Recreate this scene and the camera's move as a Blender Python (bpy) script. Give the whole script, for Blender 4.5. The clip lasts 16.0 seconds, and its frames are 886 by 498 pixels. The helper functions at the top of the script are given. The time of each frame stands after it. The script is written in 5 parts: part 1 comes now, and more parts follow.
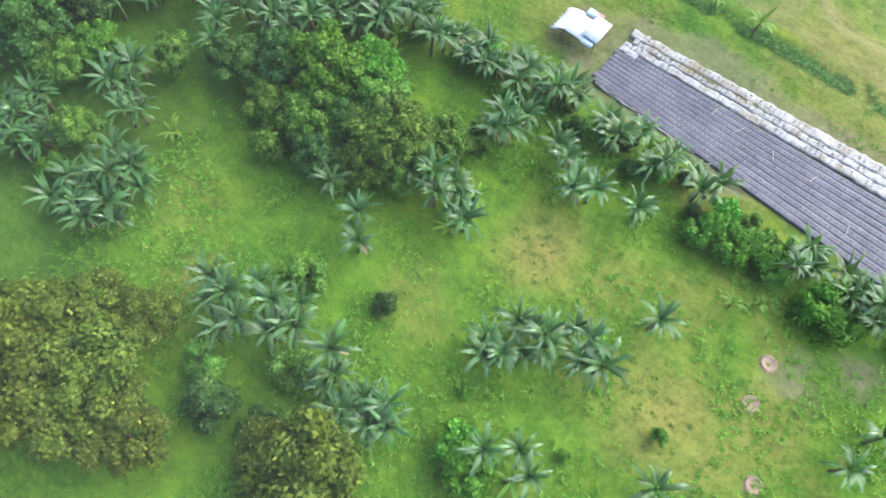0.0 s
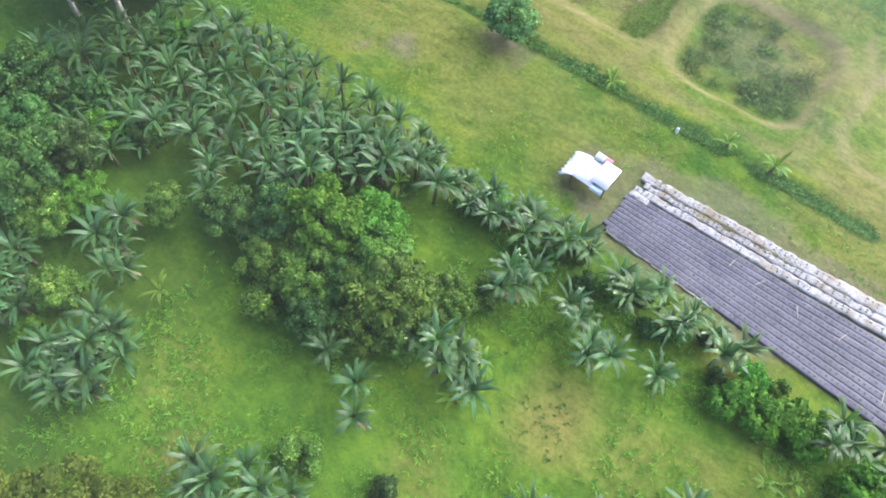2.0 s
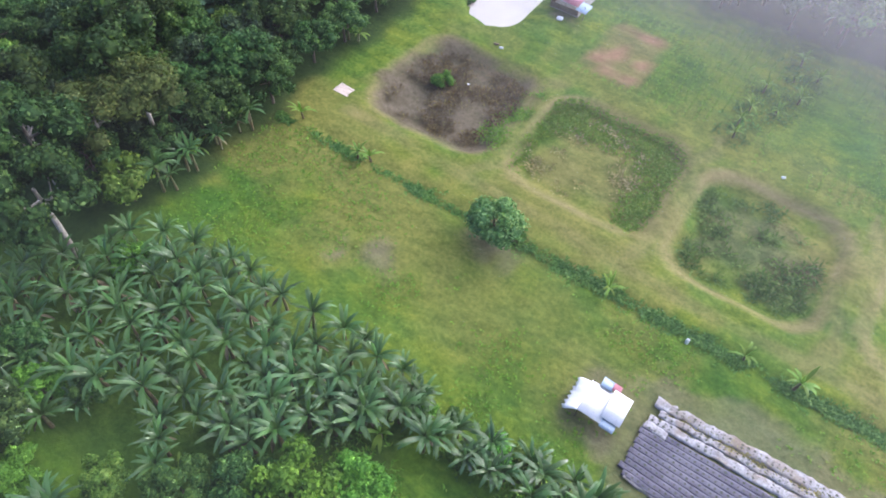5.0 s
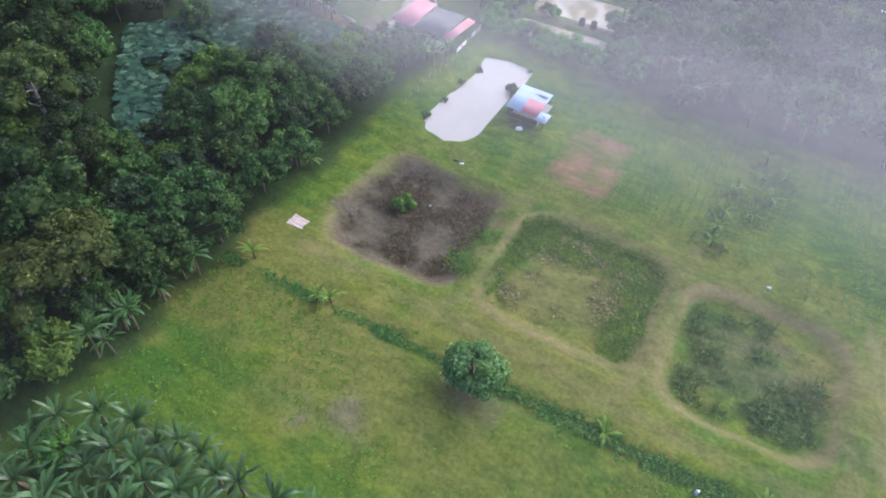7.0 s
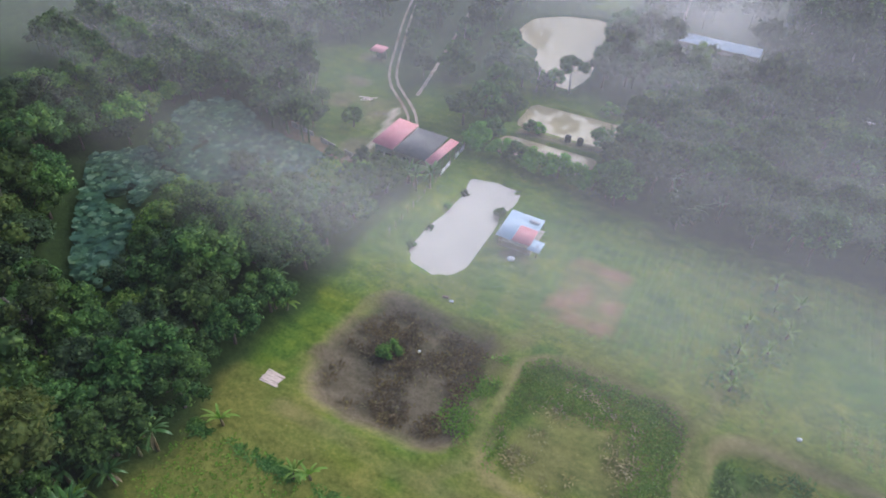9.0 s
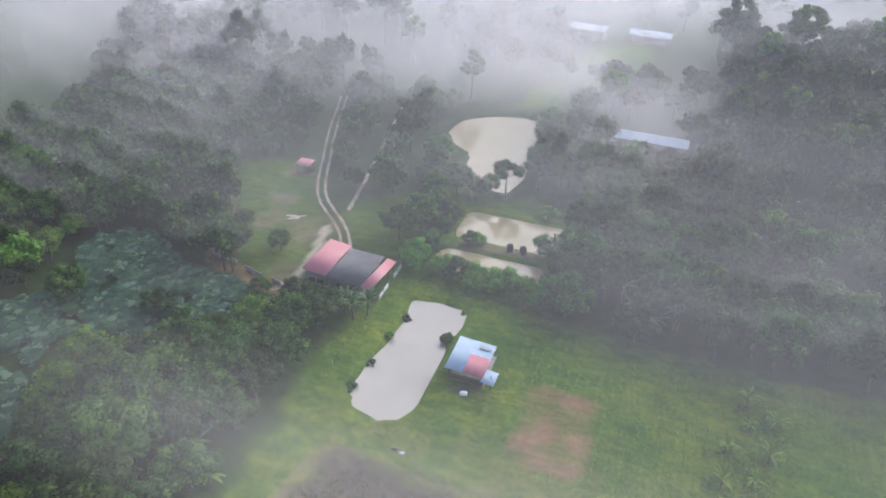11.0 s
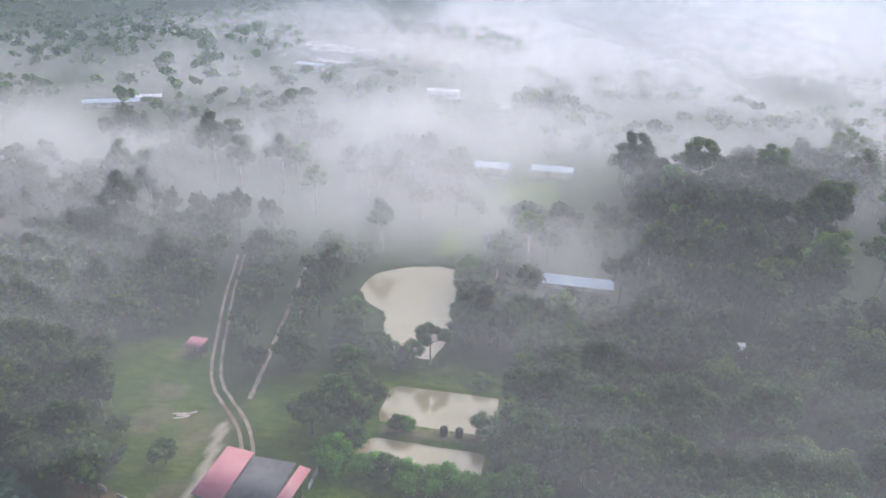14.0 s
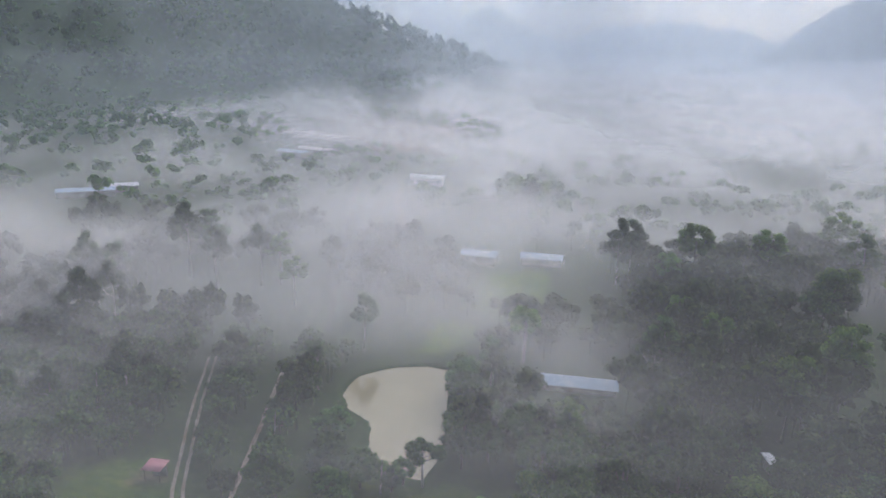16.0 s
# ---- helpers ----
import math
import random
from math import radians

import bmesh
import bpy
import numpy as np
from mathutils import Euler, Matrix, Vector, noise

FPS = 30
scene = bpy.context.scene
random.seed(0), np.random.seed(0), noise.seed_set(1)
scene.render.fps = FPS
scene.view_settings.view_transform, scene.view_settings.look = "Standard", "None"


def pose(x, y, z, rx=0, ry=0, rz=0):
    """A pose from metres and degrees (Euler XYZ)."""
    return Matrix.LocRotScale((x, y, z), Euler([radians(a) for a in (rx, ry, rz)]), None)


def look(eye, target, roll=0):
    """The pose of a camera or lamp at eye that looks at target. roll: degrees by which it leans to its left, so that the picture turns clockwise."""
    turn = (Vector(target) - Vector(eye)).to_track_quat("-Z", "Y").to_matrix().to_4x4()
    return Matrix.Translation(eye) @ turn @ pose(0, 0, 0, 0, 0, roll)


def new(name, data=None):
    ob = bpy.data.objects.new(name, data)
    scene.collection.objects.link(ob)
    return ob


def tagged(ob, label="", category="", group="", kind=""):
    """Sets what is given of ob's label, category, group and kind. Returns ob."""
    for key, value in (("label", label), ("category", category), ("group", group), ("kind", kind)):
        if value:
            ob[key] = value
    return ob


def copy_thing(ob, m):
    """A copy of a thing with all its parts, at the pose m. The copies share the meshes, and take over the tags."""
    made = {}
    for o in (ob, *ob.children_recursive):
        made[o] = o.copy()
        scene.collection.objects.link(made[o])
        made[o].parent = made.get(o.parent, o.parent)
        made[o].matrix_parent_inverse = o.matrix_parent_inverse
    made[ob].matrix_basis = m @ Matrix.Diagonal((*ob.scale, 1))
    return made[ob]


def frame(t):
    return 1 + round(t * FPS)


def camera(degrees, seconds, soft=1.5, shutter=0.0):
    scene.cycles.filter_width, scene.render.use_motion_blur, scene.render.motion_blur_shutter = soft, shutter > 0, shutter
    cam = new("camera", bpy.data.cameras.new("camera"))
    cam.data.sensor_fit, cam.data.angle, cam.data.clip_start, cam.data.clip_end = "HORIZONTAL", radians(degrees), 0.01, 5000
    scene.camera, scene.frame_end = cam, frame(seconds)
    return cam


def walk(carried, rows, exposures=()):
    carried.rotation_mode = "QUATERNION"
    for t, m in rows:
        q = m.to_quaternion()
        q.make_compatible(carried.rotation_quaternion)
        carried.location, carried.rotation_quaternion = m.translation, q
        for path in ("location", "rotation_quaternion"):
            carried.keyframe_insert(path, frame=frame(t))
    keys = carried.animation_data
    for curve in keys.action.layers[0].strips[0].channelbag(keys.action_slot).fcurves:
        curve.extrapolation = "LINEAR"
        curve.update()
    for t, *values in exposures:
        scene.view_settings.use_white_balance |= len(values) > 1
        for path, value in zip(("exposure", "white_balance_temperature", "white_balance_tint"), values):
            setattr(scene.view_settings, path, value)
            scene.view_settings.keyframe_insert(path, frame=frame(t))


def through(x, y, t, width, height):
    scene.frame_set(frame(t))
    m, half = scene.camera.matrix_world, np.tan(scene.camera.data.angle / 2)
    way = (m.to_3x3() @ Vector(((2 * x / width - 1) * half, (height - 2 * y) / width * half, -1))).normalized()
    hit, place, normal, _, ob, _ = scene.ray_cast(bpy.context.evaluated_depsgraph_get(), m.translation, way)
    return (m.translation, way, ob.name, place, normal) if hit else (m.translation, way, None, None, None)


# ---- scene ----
cam = camera(67.1, 16.0, soft=1.7)
METRES, EYE, TILT, LEAN, TURN = 90.93, 64.5, 0.0, 0.0, 33.0
ROWS = [
    (0.0, 0.0, 0.0, 0.0, 5.07, -67.37, -2.12),
    (0.5, -0.0036, 0.0297, 0.0001, 5.07, -65.95, -2.1),
    (1.0, -0.007, 0.0599, 0.0005, 5.04, -64.53, -2.08),
    (1.5, -0.0109, 0.0906, 0.001, 5.03, -63.1, -2.08),
    (2.0, -0.0147, 0.12, 0.0012, 5.01, -61.71, -2.07),
    (2.5, -0.0183, 0.1517, 0.0017, 4.99, -60.31, -2.03),
    (3.0, -0.0225, 0.1827, 0.0019, 4.97, -58.85, -2.04),
    (3.5, -0.0261, 0.2142, 0.0019, 4.96, -57.4, -2.0),
    (4.0, -0.0298, 0.2459, 0.0024, 4.21, -55.95, -2.0),
    (6.5, -0.0456, 0.4012, 0.0026, -2.55, -48.65, -2.13),
    (7.0, -0.0475, 0.4318, 0.0031, -3.57, -47.02, -2.14),
    (7.5, -0.0487, 0.4646, 0.0045, -4.16, -45.3, -2.13),
    (8.0, -0.0519, 0.4965, 0.0044, -4.7, -43.47, -2.2),
    (8.5, -0.0532, 0.5286, 0.0042, -5.18, -41.63, -2.21),
    (9.0, -0.0532, 0.5604, 0.0045, -6.0, -39.83, -2.16),
    (9.5, -0.0523, 0.591, 0.0055, -7.6, -38.08, -2.14),
    (12.0, -0.0286, 0.7445, 0.0119, -15.88, -29.0, -1.63),
    (12.5, -0.0244, 0.7758, 0.0124, -17.46, -27.2, -1.57),
    (13.0, -0.0178, 0.8078, 0.0138, -19.02, -25.47, -1.49),
    (13.5, -0.0118, 0.8394, 0.0141, -20.53, -23.7, -1.48),
    (14.0, -0.0071, 0.8701, 0.0152, -21.65, -21.93, -1.45),
    (14.5, -0.0004, 0.8999, 0.0155, -22.18, -20.28, -1.39),
    (15.0, 0.0058, 0.9298, 0.0149, -22.59, -18.5, -1.32),
    (15.5, 0.0143, 0.9595, 0.0142, -22.99, -16.73, -1.25),
    (16.0, 0.0202, 0.9899, 0.0123, -23.41, -14.94, -1.3),
]
walk(cam, [(t, pose(0, 0, EYE, TILT, LEAN, TURN) @ pose(METRES * x, METRES * y, METRES * z, 90 + pitch, roll, yaw)) for t, x, y, z, yaw, pitch, roll in ROWS],
     exposures=[(0.0, 1.42, 5850, 6), (3.5, 1.22, 5800, 18), (7.0, 0.62, 5550, 20), (9.5, 0.26, 5800, 14), (12.5, 0.4, 6000, 13), (14.5, 0.08, 6000, 12), (16.0, -0.32, 6000, 11)])

# ---- light: hazy early morning, a low soft sun ahead of the camera ----
SUN_EL, SUN_AZ = 30.0, 26.0
world = bpy.data.worlds.new("sky")
scene.world = world
world.use_nodes = True
wn = world.node_tree.nodes
sky = wn.new("ShaderNodeTexSky")
sky.sky_type, sky.sun_disc = "NISHITA", False
sky.sun_elevation, sky.sun_rotation = radians(SUN_EL), radians(SUN_AZ)
sky.air_density, sky.dust_density, sky.ozone_density = 1.0, 4.0, 1.0
wn["Background"].inputs["Strength"].default_value = 0.15
world.node_tree.links.new(sky.outputs["Color"], wn["Background"].inputs["Color"])
sun = new("sun", bpy.data.lights.new("sun", "SUN"))
sun.data.energy, sun.data.angle, sun.data.color = 3.2, radians(100), (1.0, 0.95, 0.86)
sun.matrix_world = look((300 * math.sin(radians(SUN_AZ)), 300 * math.cos(radians(SUN_AZ)), 300 * math.tan(radians(SUN_EL))), (0, 0, 0))
scene.cycles.transparent_max_bounces = 200

K = 1.5  # one plan unit in metres
rng = np.random.RandomState(7)


# ---- small helpers ----
def np_mesh(name, verts, faces, smooth=False):
    """A mesh from arrays of vertices (n, 3) and faces (m, 3 or 4)."""
    verts, faces = np.asarray(verts, dtype=np.float32), np.asarray(faces, dtype=np.int32)
    me = bpy.data.meshes.new(name)
    me.vertices.add(len(verts))
    me.vertices.foreach_set("co", verts.ravel())
    n, k = faces.shape
    me.loops.add(n * k)
    me.loops.foreach_set("vertex_index", faces.ravel())
    me.polygons.add(n)
    me.polygons.foreach_set("loop_start", np.arange(0, n * k, k, dtype=np.int32))
    if smooth:
        me.polygons.foreach_set("use_smooth", np.ones(n, dtype=bool))
    me.update(calc_edges=True)
    return me


def join(pieces):
    """Joins (verts, faces) pairs of one face size."""
    vs, fs, at = [], [], 0
    for v, f in pieces:
        vs.append(v)
        fs.append(np.asarray(f) + at)
        at += len(v)
    return np.concatenate(vs), np.concatenate(fs)


def repeat(v, f, places, turns, scales, tall=None):
    """Many turned and scaled copies of one piece, as arrays."""
    v, f = np.asarray(v, float), np.asarray(f)
    places, turns, scales = np.asarray(places, float), np.asarray(turns, float), np.asarray(scales, float)
    tall = scales if tall is None else np.asarray(tall, float)
    c, s = np.cos(turns)[:, None], np.sin(turns)[:, None]
    x = (v[None, :, 0] * c - v[None, :, 1] * s) * scales[:, None] + places[:, 0:1]
    y = (v[None, :, 0] * s + v[None, :, 1] * c) * scales[:, None] + places[:, 1:2]
    z = v[None, :, 2] * tall[:, None] + places[:, 2:3]
    out = np.stack([x, y, z], -1).reshape(-1, 3)
    faces = (f[None] + (np.arange(len(places)) * len(v))[:, None, None]).reshape(-1, f.shape[1])
    return out, faces


def part(name, me, material, parent=None, label="", m=None):
    """One mesh object, a part when it has a parent."""
    if isinstance(me, bmesh.types.BMesh):
        data = bpy.data.meshes.new(name)
        me.to_mesh(data)
        me.free()
        me = data
    if material is not None and not me.materials:
        me.materials.append(material)
    ob = new(name, me)
    if parent is not None:
        ob.parent = parent
    if m is not None:
        ob.matrix_basis = m
    return tagged(ob, label=label) if label else ob


def thing(name, m, label, category, group="", kind=""):
    ob = new(name)
    ob.matrix_basis = m
    return tagged(ob, label, category, group, kind)


def box(sx, sy, sz, bevel=0.02, at=(0, 0, 0)):
    """A bevelled box standing on its base."""
    bm = bmesh.new()
    bmesh.ops.create_cube(bm, size=1.0)
    bmesh.ops.scale(bm, vec=(sx, sy, sz), verts=bm.verts)
    if bevel:
        bmesh.ops.bevel(bm, geom=bm.edges[:], offset=bevel, segments=1, affect="EDGES")
    bmesh.ops.translate(bm, vec=(at[0], at[1], at[2] + sz / 2), verts=bm.verts)
    return bm


def tube(points, radii, sides=7):
    """A tapered tube along points, as arrays of quads."""
    p = np.asarray(points, float)
    v, f = [], []
    for i in range(len(p)):
        d = p[min(i + 1, len(p) - 1)] - p[max(i - 1, 0)]
        d /= np.linalg.norm(d) + 1e-9
        a = np.cross(d, (0.31, 0.92, 0.2))
        a /= np.linalg.norm(a) + 1e-9
        b = np.cross(d, a)
        for j in range(sides):
            w = 2 * math.pi * j / sides
            v.append(p[i] + radii[i] * (math.cos(w) * a + math.sin(w) * b))
    for i in range(len(p) - 1):
        for j in range(sides):
            k = (j + 1) % sides
            f.append((i * sides + j, i * sides + k, (i + 1) * sides + k, (i + 1) * sides + j))
    return np.array(v), np.array(f)


def value_noise(x, y, size, seed=0):
    """Smooth noise from 0 to 1 over the plan."""
    x, y = np.asarray(x, float) / size, np.asarray(y, float) / size
    xi, yi = np.floor(x).astype(np.int64), np.floor(y).astype(np.int64)
    u, v = x - xi, y - yi
    u, v = u * u * (3 - 2 * u), v * v * (3 - 2 * v)

    def h(a, b):
        n = (a * 374761393 + b * 668265263 + seed * 974711) & 0x7FFFFFFF
        n = ((n ^ (n >> 13)) * 1274126177) & 0x7FFFFFFF
        return ((n ^ (n >> 16)) & 0xFFFF) / 65535.0
    return (h(xi, yi) * (1 - u) + h(xi + 1, yi) * u) * (1 - v) + (h(xi, yi + 1) * (1 - u) + h(xi + 1, yi + 1) * u) * v


def step(a, b, x):
    t = np.clip((np.asarray(x, float) - a) / (b - a), 0, 1)
    return t * t * (3 - 2 * t)


def rect(x, y, x0, x1, y0, y1, soft=1.0, corner=3.0):
    """1 inside a rectangle of plan units with round corners, 0 outside; soft and corner in metres."""
    x0, x1, y0, y1 = x0 * K, x1 * K, y0 * K, y1 * K
    qx = np.abs(x - (x0 + x1) / 2) - (x1 - x0) / 2 + corner
    qy = np.abs(y - (y0 + y1) / 2) - (y1 - y0) / 2 + corner
    d = np.hypot(np.maximum(qx, 0), np.maximum(qy, 0)) + np.minimum(np.maximum(qx, qy), 0) - corner
    return 1 - step(-soft / 2, soft / 2, d)


def near_line(x, y, pts, half, soft):
    """1 near a broken line of plan points."""
    best = np.full(np.shape(x), 1e9)
    for (ax, ay), (bx, by) in zip(pts, pts[1:]):
        ax, ay, bx, by = ax * K, ay * K, bx * K, by * K
        t = np.clip(((x - ax) * (bx - ax) + (y - ay) * (by - ay)) / ((bx - ax) ** 2 + (by - ay) ** 2), 0, 1)
        best = np.minimum(best, np.hypot(x - ax - t * (bx - ax), y - ay - t * (by - ay)))
    return 1 - step(half, half + soft, best)


def poly(x, y, pts, soft=1.0):
    """1 inside an outline of plan points, 0 outside, with a soft edge in metres."""
    ins, best = np.zeros(np.shape(x), bool), np.full(np.shape(x), 1e9)
    for (ax, ay), (bx, by) in zip(pts, pts[1:] + pts[:1]):
        ax, ay, bx, by = ax * K, ay * K, bx * K, by * K
        t = np.clip(((x - ax) * (bx - ax) + (y - ay) * (by - ay)) / ((bx - ax) ** 2 + (by - ay) ** 2), 0, 1)
        best = np.minimum(best, np.hypot(x - ax - t * (bx - ax), y - ay - t * (by - ay)))
        if ay != by:
            ins ^= ((ay > y) != (by > y)) & (x < (bx - ax) * (y - ay) / (by - ay) + ax)
    return 1 - step(-soft / 2, soft / 2, np.where(ins, -best, best))


# ---- materials ----
def nodes_of(name):
    mt = bpy.data.materials.new(name)
    mt.use_nodes = True
    nt = mt.node_tree
    return mt, nt, nt.nodes["Principled BSDF"], nt.nodes["Material Output"]


def ramp(nt, fac, stops):
    r = nt.nodes.new("ShaderNodeValToRGB")
    while len(r.color_ramp.elements) < len(stops):
        r.color_ramp.elements.new(0.5)
    for e, (p, c) in zip(r.color_ramp.elements, stops):
        e.position, e.color = p, (*c, 1)
    nt.links.new(fac, r.inputs["Fac"])
    return r.outputs["Color"]


def noise_of(nt, size, detail=4.0, rough=0.6, stretch=(1, 1, 1), local=False):
    n = nt.nodes.new("ShaderNodeTexNoise")
    n.inputs["Scale"].default_value, n.inputs["Detail"].default_value, n.inputs["Roughness"].default_value = 1.0 / size, detail, rough
    src = nt.nodes.new("ShaderNodeTexCoord").outputs["Object"] if local else nt.nodes.new("ShaderNodeNewGeometry").outputs["Position"]
    mp = nt.nodes.new("ShaderNodeMapping")
    mp.inputs["Scale"].default_value = stretch
    nt.links.new(src, mp.inputs["Vector"])
    nt.links.new(mp.outputs["Vector"], n.inputs["Vector"])
    return n.outputs["Fac"]


def mix_of(nt, fac, a, b, mode="MIX"):
    m = nt.nodes.new("ShaderNodeMix")
    m.data_type, m.blend_type = "RGBA", mode
    for sock, val in ((m.inputs[0], fac), (m.inputs[6], a), (m.inputs[7], b)):
        if isinstance(val, bpy.types.NodeSocket):
            nt.links.new(val, sock)
        elif isinstance(val, (int, float)):
            sock.default_value = val
        else:
            sock.default_value = (*val, 1)
    return m.outputs[2]


def math_of(nt, op, a, b=0.0, clamp=False):
    m = nt.nodes.new("ShaderNodeMath")
    m.operation, m.use_clamp = op, clamp
    for sock, val in ((m.inputs[0], a), (m.inputs[1], b)):
        if isinstance(val, bpy.types.NodeSocket):
            nt.links.new(val, sock)
        else:
            sock.default_value = val
    return m.outputs[0]


def bump_of(nt, bsdf, height, strength=0.4, distance=0.1):
    b = nt.nodes.new("ShaderNodeBump")
    b.inputs["Strength"].default_value, b.inputs["Distance"].default_value = strength, distance
    nt.links.new(height, b.inputs["Height"])
    nt.links.new(b.outputs["Normal"], bsdf.inputs["Normal"])


def surface(name, low, high, rough=0.7, size=0.5, bump=0.3, metal=0.0, spec=0.5, stain=None):
    """A plain worn surface: two tones, grain and stains."""
    mt, nt, p, out = nodes_of(name)
    fine, broad = noise_of(nt, size, 6), noise_of(nt, size * 7, 3)
    col = ramp(nt, fine, [(0.3, low), (0.7, high)])
    if stain:
        col = mix_of(nt, ramp(nt, broad, [(0.45, (0, 0, 0)), (0.68, (1, 1, 1))]), col, stain)
    nt.links.new(col, p.inputs["Base Color"])
    p.inputs["Roughness"].default_value, p.inputs["Metallic"].default_value, p.inputs["Specular IOR Level"].default_value = rough, metal, spec
    bump_of(nt, p, fine, bump, 0.03)
    return mt


def foliage(name, dark, light, tip=None, rough=0.6, through=0.3, spec=0.18):
    """Leaves: each leaf and each plant differs a little; light passes through."""
    mt, nt, p, out = nodes_of(name)
    geo, info = nt.nodes.new("ShaderNodeNewGeometry"), nt.nodes.new("ShaderNodeObjectInfo")
    a = ramp(nt, geo.outputs["Random Per Island"], [(0.0, dark), (0.75, light), (1.0, tip or light)])
    hsv = nt.nodes.new("ShaderNodeHueSaturation")
    nt.links.new(math_of(nt, "ADD", math_of(nt, "MULTIPLY", info.outputs["Random"], 0.03), 0.488), hsv.inputs["Hue"])
    nt.links.new(math_of(nt, "ADD", math_of(nt, "MULTIPLY", info.outputs["Random"], 0.4), 0.8), hsv.inputs["Value"])
    nt.links.new(a, hsv.inputs["Color"])
    col = mix_of(nt, ramp(nt, noise_of(nt, 3.0, 3), [(0.35, (0, 0, 0)), (0.75, (1, 1, 1))]), hsv.outputs["Color"], mix_of(nt, 1.0, hsv.outputs["Color"], (1.25, 1.15, 0.75), "MULTIPLY"))
    nt.links.new(col, p.inputs["Base Color"])
    p.inputs["Roughness"].default_value, p.inputs["Specular IOR Level"].default_value = rough, spec
    tr, mx = nt.nodes.new("ShaderNodeBsdfTranslucent"), nt.nodes.new("ShaderNodeMixShader")
    nt.links.new(mix_of(nt, 1.0, col, (1.1, 1.2, 0.6), "MULTIPLY"), tr.inputs["Color"])
    mx.inputs[0].default_value = through
    nt.links.new(p.outputs[0], mx.inputs[1])
    nt.links.new(tr.outputs[0], mx.inputs[2])
    nt.links.new(mx.outputs[0], out.inputs["Surface"])
    return mt


M_BANANA = foliage("banana_leaf", (0.024, 0.07, 0.02), (0.075, 0.16, 0.048), (0.3, 0.4, 0.24), rough=0.38, through=0.25, spec=0.6)
M_BANANA_YOUNG = foliage("young_banana_leaf", (0.09, 0.19, 0.035), (0.16, 0.27, 0.05), (0.22, 0.30, 0.07), rough=0.4)
M_BANANA_DRY = surface("dry_banana_leaf", (0.11, 0.09, 0.045), (0.2, 0.17, 0.09), 0.8, 0.2)
M_STEM = surface("banana_stem", (0.10, 0.10, 0.045), (0.2, 0.2, 0.09), 0.6, 0.2, stain=(0.13, 0.08, 0.04))
M_TREE = foliage("broad_leaf", (0.024, 0.064, 0.018), (0.062, 0.135, 0.036), (0.11, 0.2, 0.05))
M_TREE_MID = foliage("mid_green_leaf", (0.032, 0.085, 0.024), (0.085, 0.175, 0.045), (0.14, 0.25, 0.06))
M_TREE_BRIGHT = foliage("bright_leaf", (0.06, 0.17, 0.022), (0.11, 0.27, 0.03), (0.15, 0.33, 0.045))
M_TREE_OLIVE = foliage("olive_leaf", (0.055, 0.125, 0.022), (0.125, 0.24, 0.04), (0.2, 0.31, 0.065))
M_TREE_GREY = foliage("grey_leaf", (0.02, 0.044, 0.022), (0.05, 0.09, 0.042), (0.09, 0.14, 0.06))
M_TREE_BROWN = foliage("brownish_leaf", (0.04, 0.072, 0.016), (0.085, 0.12, 0.03), (0.14, 0.17, 0.05))
M_MUSTARD = foliage("mustard_leaf", (0.05, 0.085, 0.012), (0.11, 0.155, 0.02), (0.17, 0.21, 0.03))
M_FRUIT_DARK = foliage("dense_leaf", (0.03, 0.085, 0.022), (0.07, 0.15, 0.036), (0.12, 0.22, 0.05))
M_TREE_DEEP = foliage("deep_leaf", (0.014, 0.036, 0.01), (0.04, 0.085, 0.022), (0.08, 0.13, 0.03))
M_FRUIT = foliage("fruit_leaf", (0.06, 0.17, 0.05), (0.14, 0.29, 0.085), (0.22, 0.38, 0.13), spec=0.4)
M_BARK = surface("bark", (0.07, 0.055, 0.04), (0.16, 0.13, 0.1), 0.9, 0.15, 0.6)
M_BARK_PALE = surface("pale_bark", (0.22, 0.2, 0.17), (0.42, 0.39, 0.35), 0.85, 0.3, 0.5, stain=(0.12, 0.1, 0.08))
M_GRASS = foliage("grass_blade", (0.08, 0.19, 0.02), (0.13, 0.26, 0.03), (0.2, 0.28, 0.05), through=0.3)
M_DRYWEED = foliage("dry_weed", (0.07, 0.055, 0.035), (0.13, 0.10, 0.06), (0.17, 0.15, 0.08))
M_STRAW = foliage("straw", (0.15, 0.14, 0.07), (0.24, 0.22, 0.12), (0.3, 0.27, 0.15))
M_LOTUS = foliage("lotus_leaf", (0.02, 0.06, 0.042), (0.055, 0.13, 0.085), (0.14, 0.24, 0.17), rough=0.5)


# ---- the ground ----
POND_DRY = [(-46.0, -32.6, 52.6, 65.4), (-30.3, -16.8, 52.4, 65.4), (-14.6, -2.0, 51.6, 64.6), (1.5, 14.0, 52.0, 64.0)]
TRACK = [(-56.6, 91.2), (-58.2, 94.5), (-60.6, 97.8), (-63.5, 100.4), (-66.4, 103.2), (-69.1, 108.0), (-72.0, 115.0), (-75.2, 122.0), (-82, 140)]
TRACK_2 = [(-61.5, 101.6), (-62.9, 108.4), (-64.6, 116.1), (-66.7, 125.5), (-70, 140)]
FAR_ROAD = [(-66.0, 220.4), (-78.0, 252.0), (-88.8, 289.3), (-86.1, 296.5), (-62.7, 299.8)]
